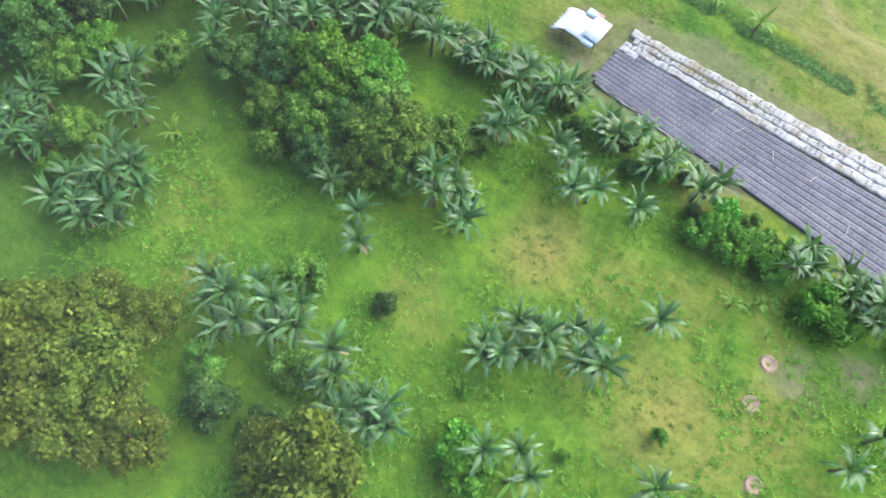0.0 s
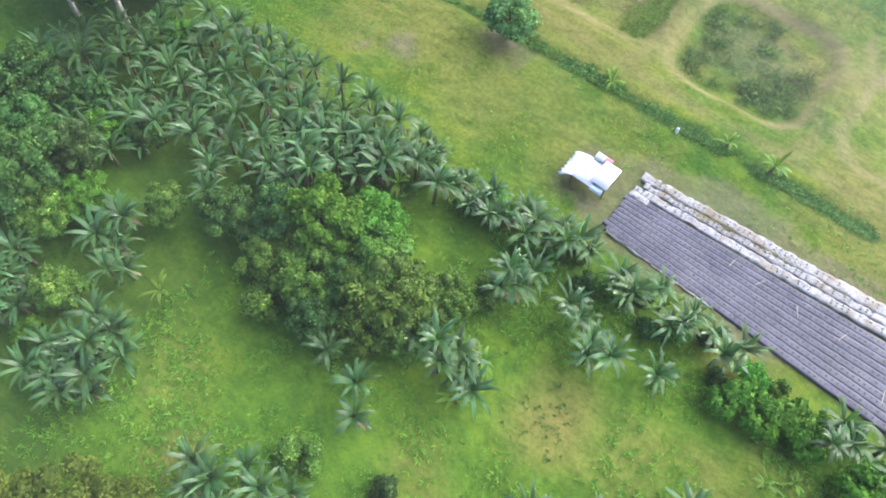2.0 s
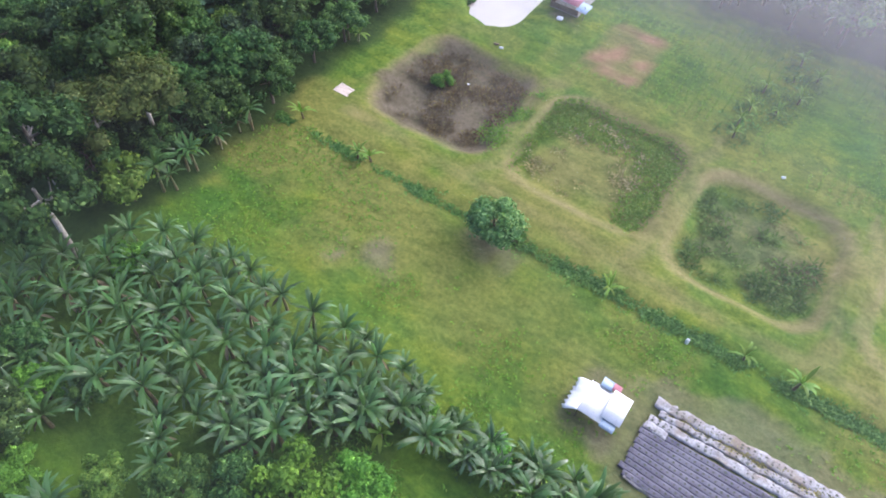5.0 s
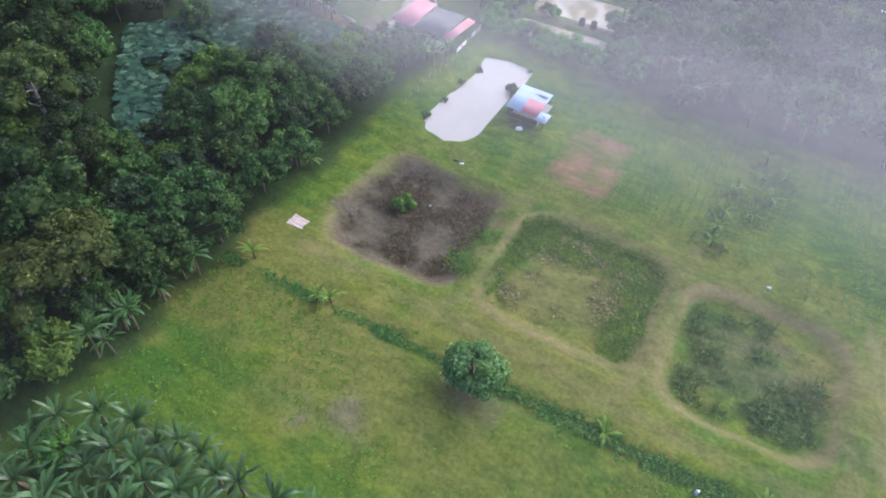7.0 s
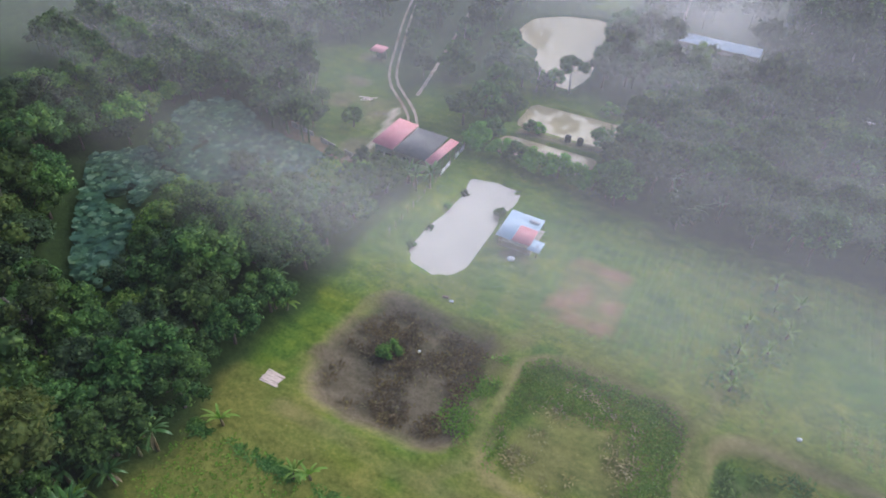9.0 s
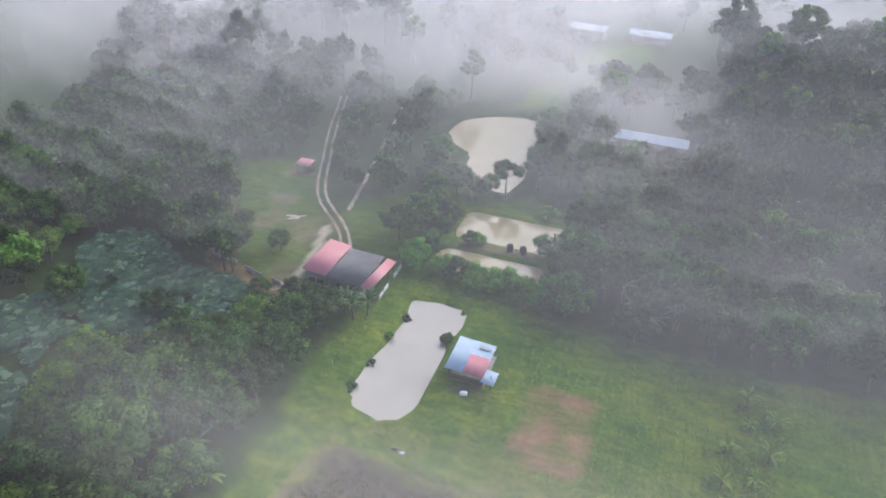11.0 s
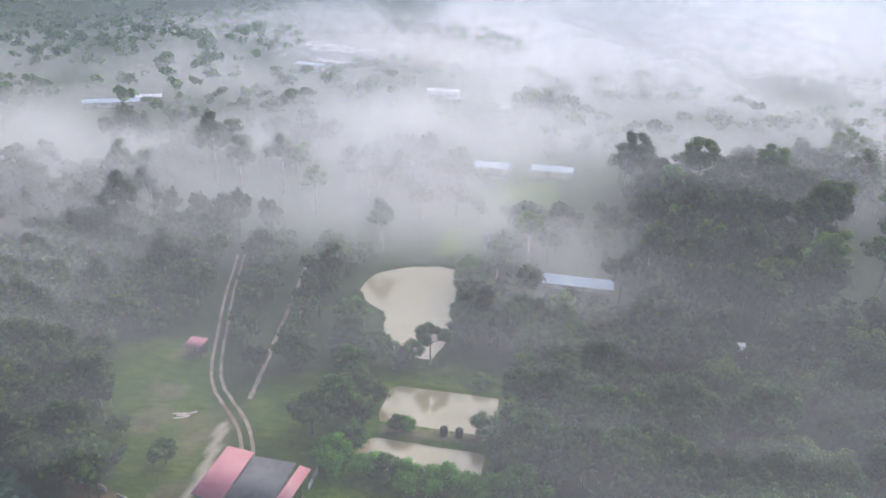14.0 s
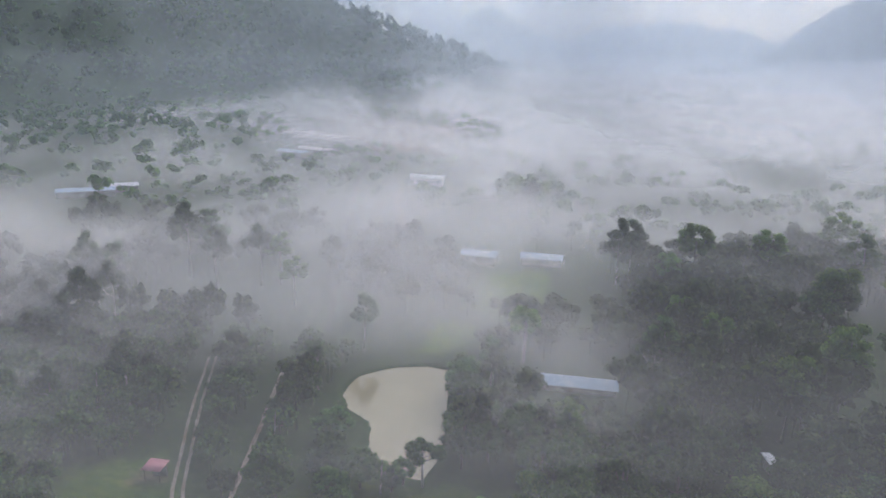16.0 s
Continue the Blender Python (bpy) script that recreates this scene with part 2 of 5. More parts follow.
FISH_POND = [(-46.2, 87.2), (-43.5, 88.0), (-40.6, 87.4), (-39.9, 84.9), (-40.6, 82.6), (-40.2, 80.9), (-40.2, 77.2), (-40.3, 72.8), (-41.0, 71.0), (-42.5, 70.4), (-45.2, 71.2), (-46.4, 73.2), (-46.5, 76.0), (-46.0, 79.0), (-45.7, 83.4)]
FAR_POND = [(-58.8, 132.6), (-57.6, 138.6), (-53.2, 142.8), (-49, 144.0), (-44.6, 143.4), (-44.0, 132.0), (-42.6, 121.5), (-43.8, 114.9), (-47, 115.6), (-50.4, 117.2), (-53.0, 126.5), (-56.4, 129.2)]
CLEARINGS = [[(-82.5, 108.0), (-74.5, 114.0), (-69.0, 107.6), (-64.6, 99.0), (-60.8, 92.0), (-61.7, 88.0), (-64, 85.0), (-71.4, 88.4), (-76.6, 97.5), (-78.6, 101.5)],
             [(-62.6, 105.0), (-57.4, 108.2), (-53.0, 110.0), (-50.9, 104.2), (-50.6, 95.9), (-52.5, 91.5), (-57.6, 95.4), (-60.2, 98.4)]]
RIDGE = [(-1200, 600, 320), (-950, 800, 310), (-710, 1250, 240), (-560, 1500, 190), (-410, 1750, 120), (-240, 2000, 30)]


def pond_water(x, y):
    """How deep inside a pond with water a point is: 0 to 1."""
    wob = (value_noise(x, y, 6, 5) - 0.5) * 2.2
    a = poly(x + wob * 0.5, y + wob * 0.5, FISH_POND, 1.6)
    b = rect(x + wob * 0.5, y, -47.0, -34.6, 94.2, 98.7, 1.2, 1.5)
    c = rect(x + wob * 0.5, y, -46.8, -34.6, 101.6, 108.4, 1.2, 1.5)
    d = poly(x + wob * 0.6, y, FAR_POND, 1.6)
    return np.maximum(np.maximum(a, b), np.maximum(c, d))


def height(x, y):
    """The ground's height at a point of the plan, in metres."""
    x, y = np.asarray(x, float), np.asarray(y, float)
    z = (value_noise(x, y, 14, 1) - 0.5) * 0.5 + (value_noise(x, y, 3.5, 2) - 0.5) * 0.18
    for i, (a, b, c, d) in enumerate(POND_DRY):
        wob = (value_noise(x, y, 5, 11 + i) - 0.5) * 1.6
        z = z - (1.3, 1.0, 1.3, 0.8)[i] * rect(x + wob, y - wob, a, b, c, d, 3.4, 4.5)
    z = z - 1.6 * pond_water(x, y)
    ditch = near_line(x, y, [(-50, 46.7), (-34, 46.3), (-26, 45.6), (-8, 46.1), (30, 47.0)], 0.3, 1.6)
    z = z - 0.35 * ditch
    # far land: a ridge, knolls in the mist, distant mountains
    far = step(300, 600, np.hypot(x + 45, y - 60))
    z = z + far * 6 * (value_noise(x, y, 180, 3) - 0.3)
    hill = np.zeros_like(z)
    for (ax, ay, ah), (bx, by, bh) in zip(RIDGE, RIDGE[1:]):
        t = np.clip(((x - ax) * (bx - ax) + (y - ay) * (by - ay)) / ((bx - ax) ** 2 + (by - ay) ** 2), 0, 1)
        d = np.hypot(x - ax - t * (bx - ax), y - ay - t * (by - ay))
        hill = np.maximum(hill, (ah + t * (bh - ah)) * np.exp(-(d / 270.0) ** 2))
    for cx, cy, h, sx, sy in ((-310, 1080, 48, 120, 60), (-200, 800, 10, 120, 120), (200, 2060, 92, 110, 90), (300, 2000, 70, 110, 90), (1360, 2725, 560, 560, 700),
                              (500, 4100, 430, 1100, 420), (-700, 4200, 430, 900, 500), (1900, 1500, 200, 500, 600), (-420, 620, 14, 160, 120)):
        hill = np.maximum(hill, h * np.exp(-((x - cx) / sx) ** 2 - ((y - cy) / sy) ** 2))
    rough = 0.75 + 0.5 * value_noise(x, y, 170, 8) + 0.2 * (value_noise(x, y, 60, 9) - 0.5)
    return z + hill * rough


def axis(lo, hi, fine, a, b):
    """Coordinates with even steps from lo to hi and growing ones out to a and b."""
    mid = list(np.arange(lo, hi + fine, fine))
    s, right = fine, []
    v = mid[-1]
    while v < b:
        s *= 1.13
        v += s
        right.append(v)
    s, left, v = fine, [], mid[0]
    while v > a:
        s *= 1.13
        v -= s
        left.append(v)
    return np.array(left[::-1] + mid + right)


def make_ground():
    gx, gy = axis(-150, 60, 1.05, -3500, 3500), axis(-30, 225, 1.05, -900, 4700)
    X, Y = np.meshgrid(gx, gy)
    x, y = X.ravel(), Y.ravel()
    z = height(x, y)
    nx, ny = len(gx), len(gy)
    i = (np.arange(ny - 1)[:, None] * nx + np.arange(nx - 1)[None]).ravel()
    me = np_mesh("ground", np.stack([x, y, z], -1), np.stack([i, i + 1, i + nx + 1, i + nx], -1), True)
    wob = (value_noise(x, y, 5, 21) - 0.5) * 3 + (value_noise(x, y, 1.7, 22) - 0.5) * 1.5
    xw, yw = x + wob, y - wob
    # dry, yellow grass
    patch = 0.5 * value_noise(x + 0.4 * y, y, 22, 31) + 0.3 * value_noise(x + 0.3 * y, y, 7.5, 33) + 0.2 * value_noise(x, y, 2.6, 35)
    dry = (0.06 + 0.1 * step(66, 74, y) + 0.6 * step(0.42, 0.68, patch)) * step(44, 56, y) + 0.4 * step(0.52, 0.75, patch) * (1 - step(44, 56, y))
    for cx, cy, r, s in ((-4.2, 19.2, 3.2, 1.0), (1, 20.5, 3.2, 0.6), (8.5, 15, 4.5, 0.9), (12, 14, 4, 0.7), (-22, 3.5, 2.5, 0.7), (3.2, 14, 3, 0.4), (-31, 41, 6, 0.5), (-14, 38, 5, 0.6), (-38, 37, 5, 0.4), (-24, 39, 6, 0.55), (-19, 41, 5, 0.45), (13.5, 18, 3.5, 0.7), (6, 22, 3, 0.5), (-9, 11, 2.6, 0.45), (-26, 7, 3, 0.4)):
        dry = np.maximum(dry, s * np.exp(-((xw / K - cx) ** 2 + (yw / K - cy) ** 2) / r ** 2))
    dry = dry * (1 - 0.75 * step(94, 112, y))
    dry = np.maximum(dry, 0.8 * rect(xw, yw, -28.0, -19.5, 54.0, 61.5, 4.0, 4) * (0.4 + 0.6 * value_noise(x, y, 2.5, 36)))
    # bare earth
    soil = np.zeros_like(x)
    soil = np.maximum(soil, 0.85 * rect(xw, yw, -14.5, -8.6, 33.6, 41.0, 3, 3) * (0.4 + 0.6 * value_noise(x, y, 2.5, 41)))
    soil = np.maximum(soil, 0.5 * rect(xw, yw, -10.2, 40, 32.3, 41.8, 1.6, 1))
    soil = np.maximum(soil, 0.75 * rect(xw, yw, -10, 40, 41.0, 43.5, 2, 1) * value_noise(x, y, 3, 43))
    for cx, cy, r in ((-33, 38.6, 1.4), (-36.5, 37.2, 1.0), (13.8, 23.5, 1.1), (14.5, 21.5, 1.6), (-26, 45.0, 2.3), (17, 25.5, 2.0), (-63, 95, 3.5), (-70, 96, 2.6), (-71, 101, 2.0), (-61.5, 86, 2.6), (-58.0, 91.0, 2.2), (-73, 109, 2), (-36.5, 76.0, 1.3)):
        soil = np.maximum(soil, np.exp(-((xw / K - cx) ** 2 + (yw / K - cy) ** 2) / r ** 2) * (0.5 + 0.5 * value_noise(x, y, 2, 44)))
    soil = np.maximum(soil, 0.8 * rect(xw, yw, -46, -34, 99.2, 101.2, 2, 0.5))
    # red ploughed soil
    red = rect(x, y, -31.3, -25.0, 69.8, 79.4, 3.0, 2) * (0.35 + 0.65 * step(0.25, 0.7, value_noise(x, y, 2.4, 51)))
    red = np.maximum(red, rect(xw, yw, -160, -80, 385, 545, 60, 60) * 0.9)
    red = np.maximum(red, 0.6 * near_line(xw, yw, [(-70.7, 85.4), (-64, 83.4), (-58.3, 82.4)], 0.8, 1.8))
    # pale sandy tracks
    sand = 0.95 * near_line(x, y, [(-59.9, 84.6), (-60.3, 89.7), (-62.2, 97.0)], 0.35, 0.8)
    sand = np.maximum(sand, 0.9 * rect(xw, yw, -61.5, -58.4, 82.6, 84.4, 1.5, 1))
    # worn tracks and rims round the old ponds
    worn = np.zeros_like(x)
    for a, b, c, d in POND_DRY:
        ring = rect(x + wob * 0.3, y, a - 0.7, b + 0.7, c - 0.7, d + 0.7, 1.2, 5) - rect(x + wob * 0.3, y, a + 0.3, b - 0.3, c + 0.3, d - 0.3, 1.2, 5)
        worn = np.maximum(worn, 1.0 * np.clip(ring, 0, 1) * (0.5 + 0.5 * value_noise(x, y, 5, 61)))
    for pts in ([(-31.5, 50), (-31.5, 66)], [(-15.7, 49), (-15.7, 68)], [(-0.3, 49), (-0.2, 67)], [(-46, 50.5), (-30, 49.8), (-14, 49), (20, 49)]):
        worn = np.maximum(worn, 0.55 * near_line(xw, y, pts, 0.6, 1.4) * (0.3 + 0.7 * value_noise(x, y, 4, 62)))
    # floors of the old ponds, shaggy with dead and green weeds
    floor = np.maximum(0.95 * rect(xw, yw, *POND_DRY[0], 2.0, 4), 0.25 * rect(xw, yw, -28.8, -18.3, 53.6, 62.0, 4.0, 4))
    floor = np.maximum(floor, 0.55 * rect(xw, yw, -13.2, -3.2, 52.8, 62.6, 3.0, 4) * (0.35 + 0.65 * value_noise(x, y, 2.2, 71)))
    # woodland floor; its dark tone also paints the clearings dimmer
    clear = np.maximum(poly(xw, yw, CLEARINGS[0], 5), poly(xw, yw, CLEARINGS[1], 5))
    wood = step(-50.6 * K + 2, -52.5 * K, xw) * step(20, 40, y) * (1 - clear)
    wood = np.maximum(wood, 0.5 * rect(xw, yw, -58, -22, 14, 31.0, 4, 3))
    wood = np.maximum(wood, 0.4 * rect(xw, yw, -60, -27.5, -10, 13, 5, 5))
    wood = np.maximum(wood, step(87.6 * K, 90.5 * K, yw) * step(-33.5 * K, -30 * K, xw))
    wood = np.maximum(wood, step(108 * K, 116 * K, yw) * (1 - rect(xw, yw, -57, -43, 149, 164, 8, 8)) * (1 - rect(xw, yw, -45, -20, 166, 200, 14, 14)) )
    # clearings keep 0.38 of the dark tone: dim light painted into their grass
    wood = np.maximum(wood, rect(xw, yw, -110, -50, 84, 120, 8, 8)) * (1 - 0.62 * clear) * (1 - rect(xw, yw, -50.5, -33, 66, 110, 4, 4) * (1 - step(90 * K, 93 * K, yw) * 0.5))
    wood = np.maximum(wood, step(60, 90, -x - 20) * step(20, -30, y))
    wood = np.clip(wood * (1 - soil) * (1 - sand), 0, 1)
    lush = np.clip(0.6 * rect(xw, yw, -60, 40, -12, 29, 6, 4) + near_line(x, y, [(-50, 46.5), (-34, 46.0), (-26, 45.4), (30, 46.8)], 0.3, 1.6) * 0.5, 0, 1)
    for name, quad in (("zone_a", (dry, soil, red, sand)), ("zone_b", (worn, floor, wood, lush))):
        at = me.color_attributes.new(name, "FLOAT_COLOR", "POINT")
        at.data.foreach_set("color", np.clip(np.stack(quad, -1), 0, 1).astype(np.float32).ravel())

    mt, nt, p, out = nodes_of("meadow")
    f1 = math_of(nt, "ADD", math_of(nt, "MULTIPLY", noise_of(nt, 0.55, 7, 0.72), 0.5), math_of(nt, "MULTIPLY", noise_of(nt, 2.2, 6, 0.7, (0.7, 1.3, 1)), 0.5))
    f2, f3 = noise_of(nt, 5.0, 6, 0.65, (0.6, 1.2, 1)), noise_of(nt, 17, 5, 0.6)
    col = ramp(nt, f1, [(0.36, (0.035, 0.085, 0.009)), (0.5, (0.08, 0.15, 0.015)), (0.64, (0.14, 0.215, 0.025))])
    col = mix_of(nt, ramp(nt, f2, [(0.42, (0, 0, 0)), (0.62, (1, 1, 1))]), col, mix_of(nt, 1.0, col, (1.5, 1.15, 0.85), "MULTIPLY"))
    col = mix_of(nt, ramp(nt, f3, [(0.42, (0, 0, 0)), (0.6, (1, 1, 1))]), col, mix_of(nt, 1.0, col, (0.55, 0.78, 0.8), "MULTIPLY"))
    za, zb = nt.nodes.new("ShaderNodeVertexColor"), nt.nodes.new("ShaderNodeVertexColor")
    za.layer_name, zb.layer_name = "zone_a", "zone_b"
    sa, sb = nt.nodes.new("ShaderNodeSeparateColor"), nt.nodes.new("ShaderNodeSeparateColor")
    nt.links.new(za.outputs["Color"], sa.inputs[0])
    nt.links.new(zb.outputs["Color"], sb.inputs[0])

    def blend(col, mask, low, high, grain, edge=0.35):
        m = math_of(nt, "ADD", mask, math_of(nt, "MULTIPLY", math_of(nt, "SUBTRACT", f1, 0.5), edge * 2))
        m = math_of(nt, "MULTIPLY", m, math_of(nt, "MULTIPLY", mask, 3.0, True), True)
        return mix_of(nt, m, col, ramp(nt, grain, [(0.36, low), (0.64, high)]))
    lushness = math_of(nt, "ADD", math_of(nt, "MULTIPLY", f1, 0.4), math_of(nt, "MULTIPLY", noise_of(nt, 4.5, 6, 0.7), 0.6))
    col = blend(col, zb.outputs["Alpha"], (0.022, 0.082, 0.008), (0.15, 0.26, 0.02), lushness, 0.2)
    col = blend(col, sa.outputs[0], (0.11, 0.12, 0.024), (0.25, 0.225, 0.06), f1)
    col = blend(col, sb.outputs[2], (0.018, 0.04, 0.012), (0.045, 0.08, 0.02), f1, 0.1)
    col = blend(col, sb.outputs[0], (0.17, 0.15, 0.06), (0.26, 0.22, 0.1), f1)
    col = blend(col, sb.outputs[1], (0.075, 0.06, 0.04), (0.17, 0.14, 0.095), f1)
    col = blend(col, sa.outputs[1], (0.13, 0.105, 0.075), (0.22, 0.18, 0.13), f1, 0.25)
    col = blend(col, sa.outputs[2], (0.2, 0.12, 0.065), (0.3, 0.19, 0.11), f1, 0.2)
    col = blend(col, za.outputs["Alpha"], (0.36, 0.31, 0.25), (0.52, 0.46, 0.38), f1, 0.15)
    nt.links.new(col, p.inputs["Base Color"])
    p.inputs["Roughness"].default_value, p.inputs["Specular IOR Level"].default_value = 0.9, 0.15
    bump_of(nt, p, f1, 0.7, 0.25)
    tagged(part("ground", me, mt), "lush green meadow ground with dry patches, tracks and hollows", "ground", kind="structure")


make_ground()



# ---- tracks ----
def track_strip(name, pts, offset, width, lift, label, mat):
    """A ribbon along a smoothed broken line, lying on the ground."""
    p = np.array(pts, float) * K
    for i in range(3):
        q = np.empty((2 * len(p) - 2, 2))
        q[0::2], q[1::2] = 0.75 * p[:-1] + 0.25 * p[1:], 0.25 * p[:-1] + 0.75 * p[1:]
        p = np.concatenate([p[:1], q, p[-1:]])
    s = np.concatenate([[0], np.cumsum(np.hypot(*(p[1:] - p[:-1]).T))])
    at = np.arange(0, s[-1], min(width, 1.5))
    p = np.stack([np.interp(at, s, p[:, 0]), np.interp(at, s, p[:, 1])], -1)
    d = np.gradient(p, axis=0)
    n = np.stack([-d[:, 1], d[:, 0]], -1) / np.hypot(d[:, 0], d[:, 1])[:, None]
    rs = np.random.RandomState(int(abs(offset) * 100) + 3)
    mid = p + n * offset
    w = width * rs.uniform(0.35, 0.65, (len(p), 2))
    rows = [mid - n * w[:, :1], mid + n * w[:, 1:]]
    v = np.stack([np.concatenate([r, (height(r[:, 0], r[:, 1]) + lift)[:, None]], -1) for r in rows], 1).reshape(-1, 3)
    i = np.arange(len(p) - 1) * 2
    tagged(part(name, np_mesh(name, v, np.stack([i, i + 1, i + 3, i + 2], -1), True), mat), label, "track", kind="structure")


M_SAND = surface("pale_sand", (0.27, 0.22, 0.17), (0.44, 0.38, 0.32), 0.9, 0.8, 0.4, stain=(0.2, 0.14, 0.09))
for side in (-0.8, 0.8):
    track_strip("track", TRACK, side, 0.6, 0.07, "pale sandy wheel rut of the track to the house", M_SAND)
track_strip("track", TRACK_2, 0.0, 0.85, 0.07, "narrow pale sandy path", M_SAND)
track_strip("road", FAR_ROAD, 0.0, 5.0, 0.35, "straight pale dirt road to the far buildings", M_SAND)

# ---- ponds ----
def water_mat(name, tint, rough):
    mt, nt, p, out = nodes_of(name)
    nt.links.new(ramp(nt, noise_of(nt, 5, 3), [(0.3, tuple(0.88 * c for c in tint)), (0.7, tint)]), p.inputs["Base Color"])
    p.inputs["Roughness"].default_value, p.inputs["IOR"].default_value = rough, 1.6
    bump_of(nt, p, noise_of(nt, 0.8, 2), 0.02, 0.01)
    return mt


M_WATER = water_mat("muddy_water", (0.40, 0.37, 0.33), 0.03)
M_WATER_OCHRE = water_mat("ochre_water", (0.40, 0.345, 0.21), 0.02)
for label, mt, (x0, x1, y0, y1), z in (("still beige muddy water of the fish pond", M_WATER, (-49, -38, 68.5, 89), -0.55),
                                       ("ochre water of the narrow pond beside the bushes", M_WATER_OCHRE, (-48, -33.5, 93, 99.6), -0.45),
                                       ("ochre water of the middle pond", M_WATER_OCHRE, (-48, -33.5, 100.6, 109.5), -0.45),
                                       ("pale still water of the large pond among trees", M_WATER_OCHRE, (-60, -39.5, 112.5, 144.5), -0.5)):
    bm = bmesh.new()
    bmesh.ops.create_grid(bm, x_segments=4, y_segments=4, size=0.5)
    bmesh.ops.transform(bm, matrix=Matrix.Translation(((x0 + x1) / 2 * K, (y0 + y1) / 2 * K, z)) @ Matrix.Diagonal(((x1 - x0) * K, (y1 - y0) * K, 1, 1)), verts=bm.verts)
    tagged(part("pond_water", bm, mt), label, "water", kind="structure")


# ---- plants ----
def leaf_piece(length, width, rise, droop, rs, n=8):
    """One arching banana leaf with a folded, torn blade, growing along +x from the stem's top."""
    v, mid = [], []
    x = z = 0.0
    a = rise
    for i in range(n + 1):
        t = i / n
        w = width * (math.sin(math.pi * min(1.0, 0.08 + 0.92 * t)) ** 0.55 if t < 0.999 else 0.05) * (0.16 if i == 0 else 1.0)
        jag = rs.uniform(0.72, 1.0, 2)
        v += [(x, 0, z), (x + 0.05, w * jag[0], z + 0.10 * w - 0.25 * w * t), (x + 0.05, -w * jag[1], z + 0.10 * w - 0.25 * w * t)]
        x += length / n * math.cos(a)
        z += length / n * math.sin(a)
        a -= droop / n * (0.5 + t)
    f = []
    for i in range(n):
        b = 3 * i
        f += [(b, b + 3, b + 4, b + 1), (b, b + 2, b + 5, b + 3)]
    return np.array(v), np.array(f)


def make_banana(seed, tall, leaf_mat, young=False):
    rs = np.random.RandomState(seed)
    ob = thing("banana_plant", pose(0, 0, -50), "broad-leaved green banana plant with arching torn leaves", "banana plant")
    lean = rs.uniform(-0.2, 0.2, 2)
    top = np.array((lean[0], lean[1], tall))
    v, f = tube([(0, 0, -0.3), top * 0.5, top], [0.17, 0.13, 0.08], 7)
    part("stem", np_mesh("stem", v, f, True), M_STEM, ob)
    count, rest = (8, []) if young else (17, [])
    for i in range(count):
        rise = math.radians(rs.uniform(20, 74) if i else 84)
        v, f = leaf_piece(rs.uniform(1.5, 2.45) * (0.85 if young else 1), rs.uniform(0.12, 0.2), rise, math.radians(rs.uniform(60, 125)) if i else 0.3, rs)
        m = Matrix.Translation(top) @ Matrix.Rotation(2.4 * i + rs.uniform(-0.4, 0.4), 4, "Z")
        if i < 8:
            part("leaf", np_mesh("leaf", v, f), leaf_mat, ob, m=m)
        else:
            rest.append((v @ np.array(m.to_3x3()).T + np.array(m.translation), f))
    if rest:
        v, f = join(rest)
        part("lower_leaves", np_mesh("lower_leaves", v, f), leaf_mat, ob)
    for i in range(0 if young else 1):
        v, f = leaf_piece(1.5, 0.16, -0.6, 1.0, rs, 5)
        part("dead_leaf", np_mesh("dead_leaf", v, f), M_BANANA_DRY, ob, "brown withered hanging leaf", m=Matrix.Translation(top * 0.92) @ Matrix.Rotation(rs.uniform(0, 6), 4, "Z"))
    return ob


BANANAS = [make_banana(s, h, M_BANANA) for s, h in ((1, 2.1), (2, 2.6), (3, 1.7), (4, 3.0), (5, 2.3))]
BANANA_YOUNG = [make_banana(s, h, M_BANANA_YOUNG, True) for s, h in ((11, 0.9), (12, 1.3))]
banana_count = [0]


def put(kinds, x, y, scale=1.0, group="", sink=0.1, label=""):
    """Stands a copy of one of the kinds at a plan place in metres."""
    ob = kinds[rng.randint(len(kinds))]
    s = scale * rng.uniform(0.9, 1.25)
    m = pose(x, y, float(height(x, y)) - sink, 0, 0, rng.uniform(0, 360)) @ Matrix.Diagonal((s, s, s * rng.uniform(0.9, 1.1), 1))
    made = copy_thing(ob, m)
    made.matrix_basis = m
    return tagged(made, label=label, group=group)


def banana_clump(x, y, n, spread=1.5, young=0.06, scale=1.0, group="bananas in the clearing"):
    n = n + (1 if n > 1 else 0)
    for i in range(n):
        a, r = 2.4 * i + rng.uniform(-0.5, 0.5), spread * math.sqrt(n - 1) * rng.uniform(0.45, 0.95)
        put(BANANA_YOUNG if rng.rand() < young else BANANAS, x * K + r * math.cos(a), y * K + r * math.sin(a), scale * 1.2, group)
        banana_count[0] += 1


WEST_CLUMPS = [(-36.4, 11.1, 3), (-33.8, 9.4, 2), (-39.7, 4.5, 4), (-37.5, 3.3, 3), (-31.1, 4.9, 3), (-31.9, 2.0, 3), (-29.4, 2.4, 3), (-29.4, 5.2, 2), (-38.0, 2.2, 2),
               (-32.8, 17.5, 2), (-31.4, 22.2, 3), (-29.8, 24.4, 3), (-27.1, 26.6, 3), (-24.6, 27.2, 2), (-23.3, 29.1, 2), (-43, 1, 3), (-46, 5, 3)]
